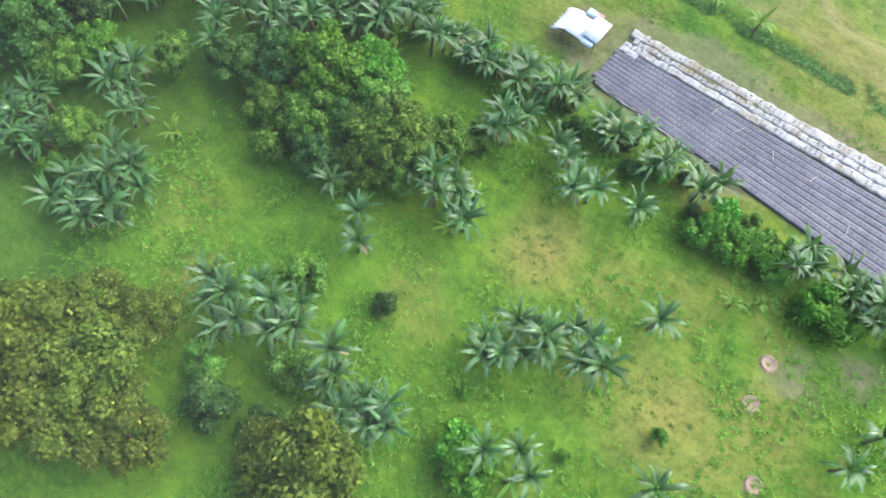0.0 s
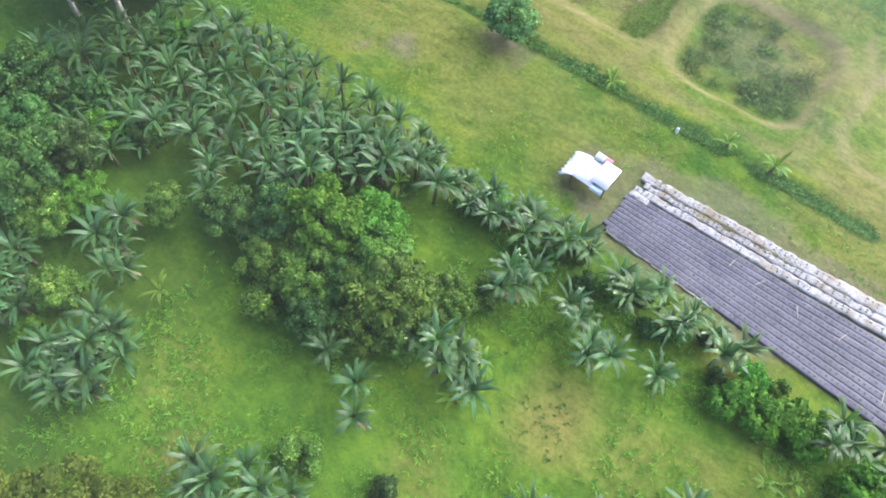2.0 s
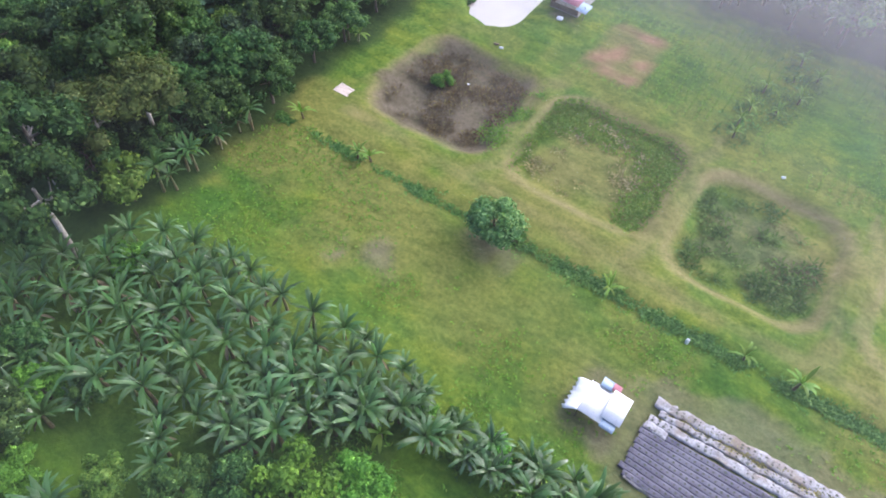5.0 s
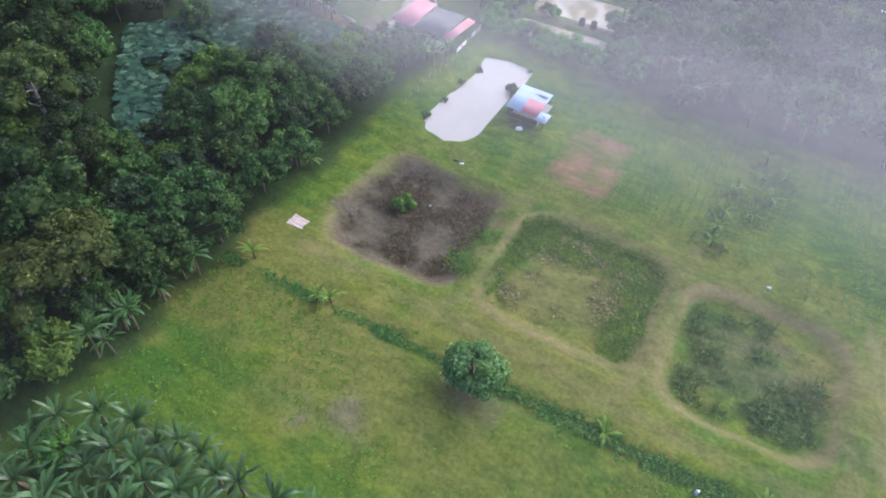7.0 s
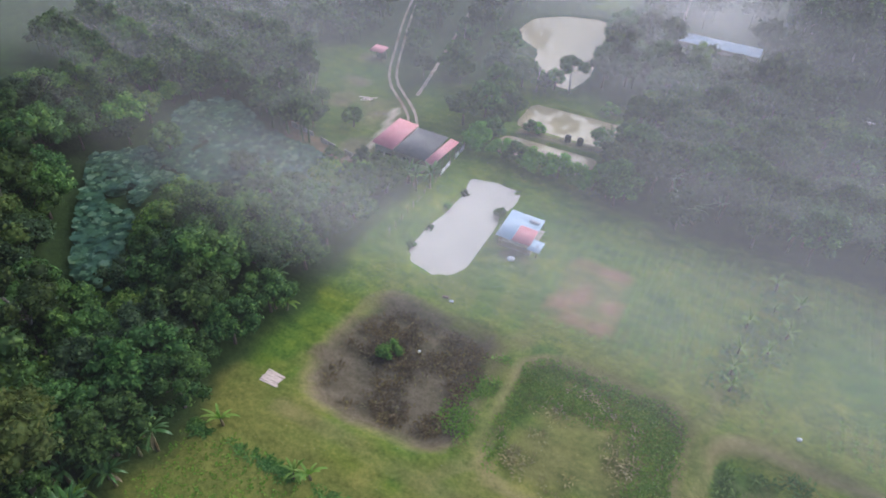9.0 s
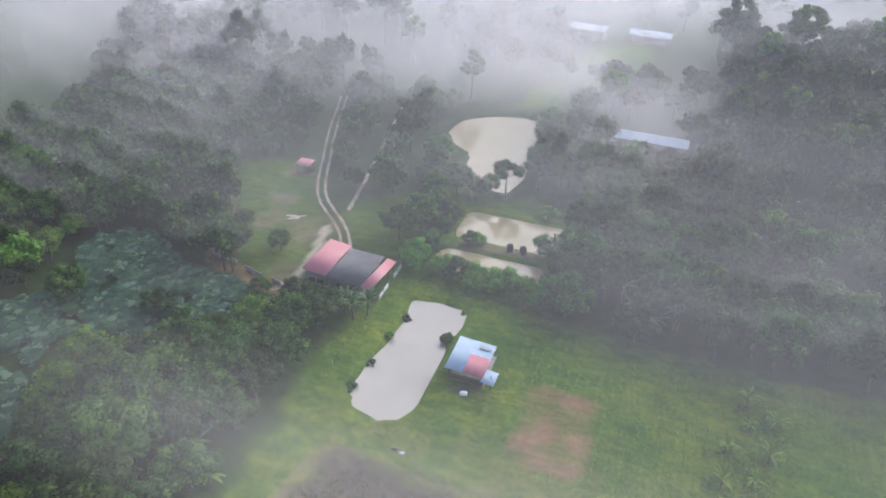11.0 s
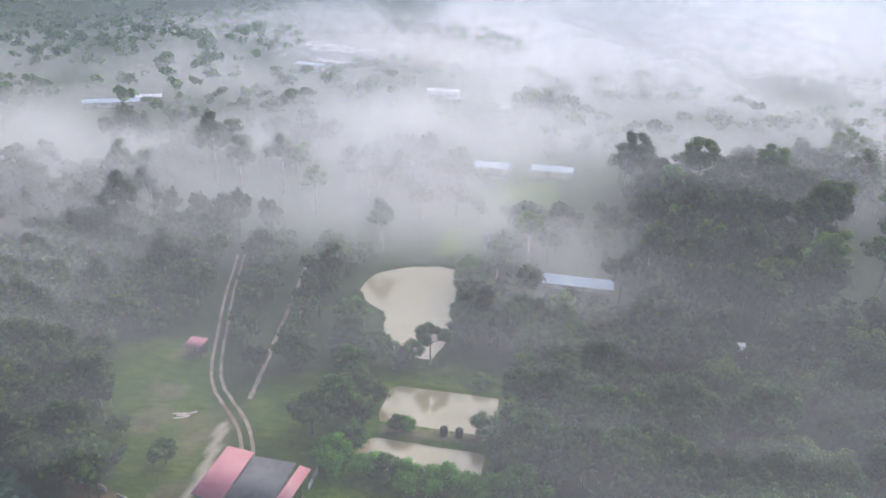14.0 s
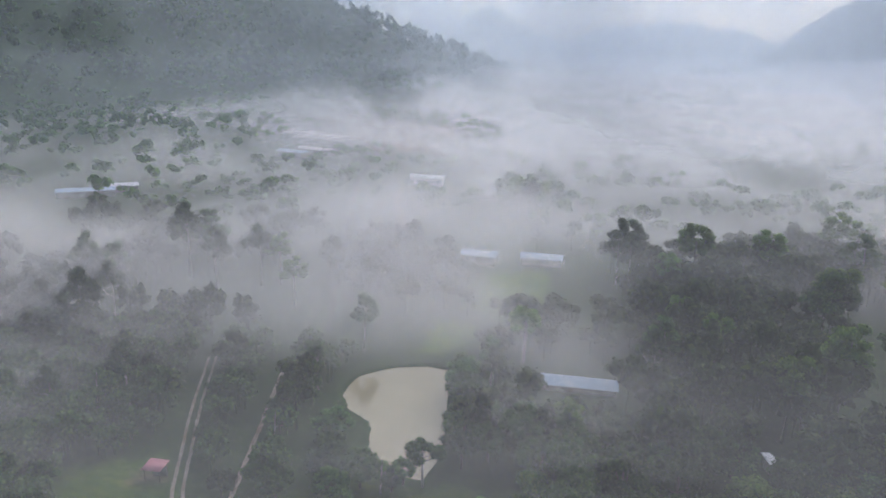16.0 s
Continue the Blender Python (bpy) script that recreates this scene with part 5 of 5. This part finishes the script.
def sheet_roof(lx, ly, thick=0.04, wave=0.035, pitch=0.2):
    """A corrugated sheet, ribs along y, lx wide and ly long."""
    n = max(8, int(lx / (pitch / 2)))
    v = []
    for j in (0, 1):
        for i in range(n + 1):
            z = wave * (1 if i % 2 else -1)
            v += [(lx * i / n, ly * j, z), (lx * i / n, ly * j, z - thick)]
    w = 2 * (n + 1)
    f = []
    for i in range(n):
        a = 2 * i
        f += [(a, a + 2, a + 2 + w, a + w), (a + 1, a + 1 + w, a + 3 + w, a + 3), (a, a + 1, a + 3, a + 2), (a + w, a + 2 + w, a + 3 + w, a + 1 + w)]
    f += [(0, w, w + 1, 1), (w - 2, w - 1, 2 * w - 1, 2 * w - 2)]
    return np_mesh("sheet", np.array(v), np.array(f))


def post(h, r=0.06):
    v, f = tube([(0, 0, -0.2), (0, 0, h)], [r, r], 7)
    return np_mesh("post", v, f, True)


# white sheet shelter at the head of the beds
shelter = thing("field_shelter", pose(-14.0 * K, 35.3 * K, float(height(-19, 55)) - 0.05), "small shelter roofed with bright white sheets and pale blue panels", "shelter")
part("roof", sheet_roof(3.9, 4.0), M_WHITE, shelter, "bright white sheet roof", m=pose(0.2, 0.3, 2.25, -5, 3))
part("roof_panel", sheet_roof(2.1, 3.4), M_WHITE, shelter, "white sheet panel", m=pose(2.6, 0.9, 2.45, 2, 4))
part("roof_panel", sheet_roof(1.3, 1.2), M_BLUE, shelter, "pale blue roofing panel", m=pose(1.1, 4.15, 2.1, -6, 3))
part("roof_panel", sheet_roof(0.9, 0.9), M_PINK, shelter, "faded red roofing panel", m=pose(2.3, 4.35, 2.12, -4, 3))
part("roof_panel", sheet_roof(1.5, 1.0), M_BLUE, shelter, "pale blue roofing panel", m=pose(2.9, 0.05, 2.1, 6, 4))
for x, y in ((0.4, 0.5), (4.4, 1.1), (4.4, 4.0), (0.4, 4.2)):
    part("post", post(2.2), M_WOOD, shelter, m=pose(x, y, 0))
rs = np.random.RandomState(9)
v, f, nu, nv = [], [], 15, 6
for i in range(nu):
    for j in range(nv):
        t = j / (nv - 1)
        v.append((0.35 - 1.2 * t - (0.25 * (i % 2) + rs.uniform(0, 0.2)) * t, 0.2 + 3.6 * i / (nu - 1) - 0.3 * t * (1 - 2 * i / (nu - 1)), 2.28 - 0.75 * t ** 1.5 + 0.08 * math.sin(2.2 * i) * t + rs.uniform(-0.04, 0.04)))
for i in range(nu - 1):
    for j in range(nv - 1):
        f.append((i * nv + j, i * nv + j + 1, (i + 1) * nv + j + 1, (i + 1) * nv + j))
tarp = part("tarpaulin", np_mesh("tarpaulin", np.array(v), np.array(f), True), M_WHITE, shelter, "draped white tarpaulin with a scalloped edge")
tarp.modifiers.new("thickness", "SOLIDIFY").thickness = 0.03

# blue-roofed shed by the fish pond
shed = thing("pond_shed", pose(-38.9 * K, 76.8 * K, float(height(-55, 118)) - 0.05), "open shed with a pale blue and red sheet roof", "shed")
part("roof", sheet_roof(5.5, 6.7, wave=0.014), M_BLUE, shed, "pale blue sheet roof", m=pose(0, -0.45, 2.5, 3, 2))
part("roof_panel", sheet_roof(2.9, 3.8, wave=0.014), M_PINK, shed, "faded red sheet roof", m=pose(2.6, -0.5, 2.5, 3.4, 2))
part("roof_panel", sheet_roof(1.9, 2.6, wave=0.014), M_BLUE, shed, "pale blue lean-to sheet", m=pose(5.3, -0.9, 2.12, 1, 4))
part("patch", sheet_roof(1.7, 0.7, wave=0.012), M_GREY_SHEET, shed, "weathered grey roof patch", m=pose(3.4, 4.7, 2.78, 3, 2))
for x, y in ((0.3, 0.4), (3, 0.3), (5.2, 0.4), (6.5, 0.2), (0.3, 6.8), (3, 6.8), (5.2, 6.8)):
    part("post", post(2.5), M_WOOD, shed, m=pose(x, y, 0))
part("wall", box(5.0, 0.08, 1.1, 0.01), M_WOOD, shed, "low dark board wall", m=pose(2.9, 0.35, 0))
part("wall", box(0.08, 6.2, 1.0, 0.01), M_WOOD, shed, "low dark board wall", m=pose(0.35, 3.5, 0))
part("floor", box(5.2, 6.6, 0.18, 0.02), M_WALL, shed, "grey concrete floor", m=pose(2.9, 3.6, 0))
tagged(part("bundle", box(1.1, 0.8, 0.6, 0.22), M_WHITE, m=pose(-36.6 * K, 75.4 * K, float(height(-54.9, 113)) - 0.05, 0, 0, 25)), "white tied bundle lying beside the shed", "bundle")

# house with red roofs
house = thing("house", pose(-58.0 * K, 84.0 * K, float(height(-82, 132))), "low house with two faded red roofs and a grey roof between", "house")
part("wall", box(3.5, 8.8, 3.2, 0.03), M_WALL, house, m=pose(1.9, 5.3, 0))
part("roof", sheet_roof(4.1, 9.8), M_PINK, house, "faded red sheet roof", m=pose(-0.2, 0.3, 3.95, 0, 6))
part("wall", box(5.6, 8.2, 2.8, 0.03), M_WALL, house, m=pose(6.7, 5.2, 0))
part("roof", sheet_roof(6.3, 9.2), M_GREY_ROOF, house, "dark grey sheet roof", m=pose(3.95, 0.5, 3.3, 0, 1.5))
part("roof", sheet_roof(1.75, 9.0), M_PINK, house, "faded red verandah roof", m=pose(10.3, 0.3, 3.3, 0, 9, -4))
for y in (1.0, 4.0, 7.0, 9.5):
    part("post", post(2.9), M_WOOD, house, m=pose(11.9, y, 0))
for x, y in ((1.2, 0.88), (2.8, 0.88), (6.2, 1.08)):
    part("window", box(1.1, 0.06, 1.1, 0.01), M_GLASS, house, "dark window opening", m=pose(x, y, 1.0))
part("door", box(0.95, 0.06, 2.05, 0.01), M_WOOD, house, "dark wooden door", m=pose(8.4, 1.08, 0))

# small red-roofed hut up the track
hut = thing("hut", pose(-73.2 * K, 108.2 * K, float(height(-108, 164))), "small hut with a faded red roof in a clearing", "hut")
part("roof", sheet_roof(3.4, 3.0), M_PINK, hut, m=pose(-0.2, -0.2, 2.5, 6, 0))
for x, y in ((0.2, 0.2), (2.8, 0.2), (0.2, 2.4), (2.8, 2.4)):
    part("post", post(2.5), M_WOOD, hut, m=pose(x, y, 0))
part("wall", box(2.6, 0.1, 1.9, 0.01), M_WALL, hut, m=pose(1.5, 2.3, 0))

yard = thing("board_stack", pose(-100.6, 145.4, float(height(-100.6, 145.4)), 0, 0, 20), "few pale sawn boards lying on the yard's grass", "boards")
for i, (a, b, turn) in enumerate(((0.0, 0.0, 4), (0.3, 0.5, -8), (1.2, 0.9, 15), (-0.4, 1.0, -3))):
    part("board", box(2.2, 0.3, 0.06, 0.006), M_PALE_BOARD, yard, m=pose(a, b, 0.05 + 0.03 * i, 0, 0, turn))

# fence from the field to the house
fence = thing("fence", pose(-49.2 * K, 73 * K, 0, 0, 0, 0), "old wire fence with wooden posts and some white boards", "fence")
for i in range(15):
    part("post", post(1.3, 0.05), M_WOOD_PALE, fence, m=pose(-0.06 * i, 2.05 * i, float(height(-74, 110 + 2 * i))))
for z in (0.45, 0.95):
    v, f = tube([(0, 0, z), (-0.84, 28.7, z)], [0.012, 0.012], 4)
    part("wire", np_mesh("wire", v, f), M_TANK, fence)
for i in (9, 10, 12, 13):
    part("board", box(0.05, 1.7, 0.9, 0.01), M_WHITE, fence, "white board panel", m=pose(-0.06 * i - 0.05, 2.05 * i + 1.0, 0.15))
wall = thing("garden_wall", pose(-70.7 * K, 86.0 * K, 0, 0, 0, -14), "low broken whitewashed wall beside the marsh", "wall")
for i in range(8):
    if i not in (3, 6):
        part("panel", box(1.9, 0.18, 1.0, 0.03), M_WALL, wall, m=pose(2.1 * i, 0.1 * math.sin(i), float(height(-104 + 2 * i, 129 - 0.5 * i)) - 0.1))

for x, y in ((-39.2, 100.4), (-37.6, 100.5)):
    tank = thing("water_tank", pose(x * K, y * K, float(height(x * K, y * K))), "black plastic water tank standing on the pond bank", "tank", "water tanks")
    v, f = tube([(0, 0, -0.1), (0, 0, 1.2), (0, 0, 1.35), (0, 0, 1.45)], [0.62, 0.62, 0.5, 0.2], 18)
    part("body", np_mesh("body", v, f, True), M_TANK, tank)
    v, f = tube([(0, 0, 1.43), (0, 0, 1.52), (0, 0, 1.525)], [0.22, 0.22, 0.01], 12)
    part("lid", np_mesh("lid", v, f), M_TANK, tank)

stack = thing("board_stack", pose(-48.8 * K, 51.6 * K, float(height(-72, 78)), 0, 0, 0), "stack of pale pinkish boards lying on the grass", "boards")
rs = np.random.RandomState(3)
for i in range(9):
    part("board", box(2.5 + rs.uniform(-0.2, 0.2), 0.2, 0.05, 0.006), M_PALE_BOARD, stack, m=pose(1.3 + rs.uniform(-0.1, 0.1), 0.15 + 0.21 * i, 0.06 + rs.uniform(0, 0.05), 0, 0, rs.uniform(-5, 5)))
for x in (0.5, 2.0):
    part("bearer", box(0.1, 2.0, 0.1, 0.01), M_WOOD, stack, m=pose(x, 1.0, -0.05))

for x, y, sx, sz, label in ((-9.6, 45.6, 0.4, 1.0, "upright white sack tied to a stake by the ditch"), (-8.9, 66.9, 0.6, 0.4, "white sack lying in the grass"), (-39.2, 67.4, 0.7, 0.35, "white sack lying beside the old pond"), (-39.2, 61.2, 0.5, 0.4, "white sack on the dry pond floor")):
    z = float(height(x * K, y * K))
    tagged(part("sack", box(sx, 0.35, sz, 0.12), M_WHITE, m=pose(x * K, y * K, z - 0.03, 0, 0, 20)), label, "sack", "white sacks")
z = float(height(-41.0 * K, 67.5 * K))
tagged(part("log", box(0.9, 0.4, 0.3, 0.1), M_WOOD, m=pose(-39.9 * K, 67.6 * K, z - 0.03, 0, 0, 10)), "dark short log lying on the grass", "log")

# ---- far buildings ----
def far_house(x, y, lx, ly, h, mat, label, turn=0, windows=0, gable=1.2):
    x, y = x * K, y * K
    ob = thing("far_building", pose(x, y, float(height(x, y)) - 0.2, 0, 0, turn), label, "building")
    part("wall", box(lx, ly, h, 0.03), M_WALL if not windows else M_WHITE, ob)
    v = [(-lx / 2 - 0.5, -ly / 2 - 0.6, h), (lx / 2 + 0.5, -ly / 2 - 0.6, h), (lx / 2 + 0.5, ly / 2 + 0.6, h), (-lx / 2 - 0.5, ly / 2 + 0.6, h), (-lx / 2 - 0.5, 0, h + gable), (lx / 2 + 0.5, 0, h + gable)]
    bm = bmesh.new()
    vs = [bm.verts.new(p) for p in v]
    for q in ((0, 1, 5, 4), (2, 3, 4, 5), (0, 4, 3), (1, 2, 5), (3, 2, 1, 0)):
        bm.faces.new([vs[i] for i in q])
    part("roof", bm, mat, ob)
    for i in range(windows):
        for z in (0.9, 3.6):
            if z + 1.3 < h:
                part("window", box(1.2, 0.08, 1.3, 0.01), M_GLASS, ob, m=pose(-lx / 2 + (i + 0.5) * lx / windows, -ly / 2 - 0.02, z))
    return ob


far_house(-27.3, 140.9, 19, 4.5, 1.8, M_BLUE, "long low building with a pale blue roof in the wood", -1)
far_house(-5.1, 124.2, 0.7, 2.6, 2.6, M_WHITE, "small hut with a white sheet roof among trees", 8, gable=0.3)
far_house(-47.5, 203, 12, 8, 3.5, M_BLUE, "house with a pale grey-blue roof in the mist", -5)
far_house(-33, 205, 14, 7, 3.0, M_BLUE, "low house with a pale roof in the mist", -3)
far_house(-79, 300, 18, 9, 6.4, M_WHITE, "white two-storey building in the mist", -4, 5)
far_house(-54, 284, 10, 8, 3.5, M_WHITE, "small white-roofed house beside the far road", 0)
far_house(-153, 352, 24, 12, 4.0, M_BLUE, "far shed with a pale roof", -20)
far_house(-150, 392, 56, 22, 6.0, M_PALE_PINK, "large hall with a pale pinkish roof", -22, gable=3)
far_house(-163, 402, 50, 20, 6.0, M_PALE_PINK, "large hall with a pale pinkish roof", -22, gable=3)
far_house(-146, 362, 26, 14, 4.5, M_PALE_PINK, "low hall in front of the large halls", -22)
far_house(-186, 250, 26, 9, 3.5, M_BLUE, "long shed with a pale blue roof at the wood's edge", 35)
far_house(-180.5, 262, 14, 7, 3.5, M_WHITE, "shed with a whitish roof at the wood's edge", 35)

# ---- mist: the valley's fog as many thin layers, one behind the other ----
def noise3(x, y, z, seed=0):
    """Smooth noise from 0 to 1 in space."""
    k = np.floor(z).astype(np.int64)
    w = z - k
    w = w * w * (3 - 2 * w)
    out = np.zeros(np.broadcast(x, y, z).shape)
    for level in np.unique(np.concatenate([np.ravel(k), np.ravel(k) + 1])):
        layer = value_noise(x + 17.3 * level, y + 31.7 * level, 1.0, seed)
        out = out + layer * (np.where(k == level, 1 - w, 0) + np.where(k + 1 == level, w, 0))
    return out


def billow(x, y, z, size, seed):
    """Drifting clouds of fog: long in x, flat in z, with finer shreds in them."""
    total, amp, norm = 0.0, 1.0, 0.0
    for i, part_size in enumerate((size, size * 0.5, size * 0.25, size * 0.12)):
        total = total + amp * noise3(x / part_size + 0.35 * y / part_size, y / part_size * 1.2, z / part_size * 2.6, seed + i)
        norm += amp
        amp *= 0.58
    return total / norm


def fog(x, y, z):
    """How much light a metre of air takes away at a place."""
    cloud = billow(x, y, z, 46.0 if np.max(y) < 420 else 46.0 + 0.07 * float(np.mean(y) - 420), 200)
    lump = step(0.34, 0.66, cloud)
    east = step(-160, 60, x + 0.1 * y)
    # the valley floor's layer
    thick = 0.0095 * step(114, 140, y - 0.05 * x - 4) + 0.0115 * step(145, 180, y)
    thick = thick * (1 - step(250, 300, y) * 0.1) * (1 - step(310, 380, y) * (0.76 - 0.56 * east)) * (0.75 + 0.9 * east * step(380, 600, y))
    thick = np.maximum(thick, 0.010 * step(-80, -110, x) * step(92, 135, y))
    clear = np.maximum(rect(x, y, -58, -30, 60, 108, 26, 12), 0.35 * rect(x, y, -80, -38, 80, 135, 40, 20))
    clear = np.maximum(clear, 0.9 * step(-55, -15, x) * (1 - step(235, 290, y)) * step(140, 160, y))
    thick = thick * (1 - 0.9 * clear)
    top = np.interp(np.mean(y), (110, 190, 240, 330, 400, 700, 1500, 3200), (24, 23, 26, 25, 24, 32, 60, 90)) * (0.55 + 0.9 * value_noise(x + 0.3 * y, y, 75 + 0.25 * np.maximum(np.mean(y) - 300, 0), 31)) * (0.85 + 0.3 * east)
    low = thick * (0.25 + 1.45 * lump) * (1 - step(0.15, 1.3, z / top)) * (0.12 + 0.88 * step(0.5, 8, z))
    # thin bluish haze through the whole depth of air: aerial perspective painted as tinted sheets
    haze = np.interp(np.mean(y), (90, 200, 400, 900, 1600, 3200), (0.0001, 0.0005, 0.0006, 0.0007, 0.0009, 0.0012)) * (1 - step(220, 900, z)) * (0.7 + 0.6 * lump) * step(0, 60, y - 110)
    return low, haze


def wisp(x, y, z):
    """Shreds of cloud drifting over the meadow below the flight."""
    cloud = step(0.34, 0.6, billow(x, y, z, 22.0, 260))
    top = 64.0 - 1.19 * (y - 53.0)
    return 0.02 * (0.3 + 0.7 * cloud) * step(top - 16, top - 5, z) * (1 - step(top - 5, top + 1.5, z)) * step(-78, -44, x) * (1 - 0.6 * step(-36, -8, x)), 0.0 * x


def mist_mat(name, fog_tint, haze_tint, through):
    mt, nt, p, out = nodes_of(name)
    nt.nodes.remove(p)
    at = nt.nodes.new("ShaderNodeVertexColor")
    at.layer_name = "veil"
    sp = nt.nodes.new("ShaderNodeSeparateColor")
    nt.links.new(at.outputs["Color"], sp.inputs[0])
    dif, trl, half = nt.nodes.new("ShaderNodeBsdfDiffuse"), nt.nodes.new("ShaderNodeBsdfTranslucent"), nt.nodes.new("ShaderNodeMixShader")
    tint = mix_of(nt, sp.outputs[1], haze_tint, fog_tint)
    nt.links.new(tint, dif.inputs["Color"])
    nt.links.new(tint, trl.inputs["Color"])
    half.inputs[0].default_value = through
    clear, mx = nt.nodes.new("ShaderNodeBsdfTransparent"), nt.nodes.new("ShaderNodeMixShader")
    nt.links.new(dif.outputs[0], half.inputs[1])
    nt.links.new(trl.outputs[0], half.inputs[2])
    nt.links.new(sp.outputs[0], mx.inputs[0])
    nt.links.new(clear.outputs[0], mx.inputs[1])
    nt.links.new(half.outputs[0], mx.inputs[2])
    nt.links.new(mx.outputs[0], out.inputs["Surface"])
    return mt


def mist_layer(name, grid, shape, alpha, white, mat, label):
    """One sheet of mist over a grid of points, without the parts where there is none."""
    nx, ny = shape
    i = (np.arange(ny - 1)[:, None] * nx + np.arange(nx - 1)[None]).ravel()
    f = np.stack([i, i + 1, i + nx + 1, i + nx], -1)
    f = f[alpha[f].max(1) > 0.002]
    if not len(f):
        return
    me = np_mesh(name, grid, f, True)
    at = me.color_attributes.new("veil", "FLOAT_COLOR", "POINT")
    at.data.foreach_set("color", np.stack([alpha, white, alpha, np.ones_like(alpha)], -1).astype(np.float32).ravel())
    tagged(part(name, me, mat), label, "mist", kind="stuff")


def mist_wall(name, y, depth, gx, gz, density, mat, label):
    X, Z = np.meshgrid(gx, gz)
    x, z = X.ravel(), Z.ravel()
    yy = y + 0.35 * depth * np.sin(x / (9.0 + 0.05 * y)) + 0.0 * z
    low, haze = density(x, yy, z)
    alpha = 1 - np.exp(-(low + haze) * depth)
    mist_layer(name, np.stack([x, yy, z], -1), (len(gx), len(gz)), alpha, low / (low + haze + 1e-9), mat, label)


# the second tint puts the blue of distance into the sheets' colour
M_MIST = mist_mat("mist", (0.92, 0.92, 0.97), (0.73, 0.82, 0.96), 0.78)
M_VEIL = mist_mat("mist_veil", (0.93, 0.92, 0.96), (0.7, 0.8, 0.97), 0.3)
wall_at = [(y, 3.2) for y in np.arange(58.5, 71.0, 3.2)]
for y, depth in wall_at:
    mist_wall("mist_wisp", y, depth, np.arange(-92, 30, 2.0), np.arange(28, 58.1, 1.0), wisp, M_MIST, "thin wisp of mist drifting above the fields")
y, depth = 72.0, 11.0
while y < 3300:
    left, right = -47.5 - 0.85 * (y - 40) - 70, -47.5 + 0.72 * (y - 40) + 70
    gx = np.linspace(left, right, int(min(190, (right - left) / 3.0)))
    gz = np.concatenate([np.arange(-3, 46, 2.2 if y < 500 else 3.5), np.geomspace(48, 70 if y < 420 else 90 + 0.35 * y, 3 if y < 420 else 10)])
    mist_wall("mist_bank", y, depth, gx, gz, fog, M_MIST, "thin sheet of white morning mist and blue-tinted distance haze across the valley")
    y += depth
    depth = 11.0 if y < 420 else 0.07 * y - 18.4
for z, strength in ((24, 0.8), (33, 1.0), (43, 1.0)):
    gx, gy = np.arange(-240, 170, 6.0), np.arange(-60, 330, 6.0)
    X, Y = np.meshgrid(gx, gy)
    x, y = X.ravel(), Y.ravel()
    zz = z + (value_noise(x, y, 60, z) - 0.5) * 6
    cloud = step(0.36, 0.64, billow(x, y, zz, 60.0, 300 + z))
    alpha = strength * (0.004 + 0.055 * step(40, 95, y + 0.45 * x + 8) * (1 - step(150, 200, y))) * (0.5 + cloud) * (1 - step(250, 320, y)) * (1 - step(-40, -58, y)) * step(-235, -170, x) * (1 - step(110, 160, x))
    mist_layer("mist_veil", np.stack([x, y, zz], -1), (len(gx), len(gy)), alpha, np.ones_like(alpha), M_VEIL, "faint high veil of morning mist")

for ob in FINE_MUSTARD + FINE_BROAD + FINE_BRIGHT + FINE_OLIVE + FINE_BUSH + FINE_HEDGE + BANANAS + BANANA_YOUNG + T_BROAD + T_DARK + T_BRIGHT + T_OLIVE + T_BUSH + T_HEDGE + T_BIG + T_TALL:
    for o in (*ob.children_recursive, ob):
        bpy.data.objects.remove(o)
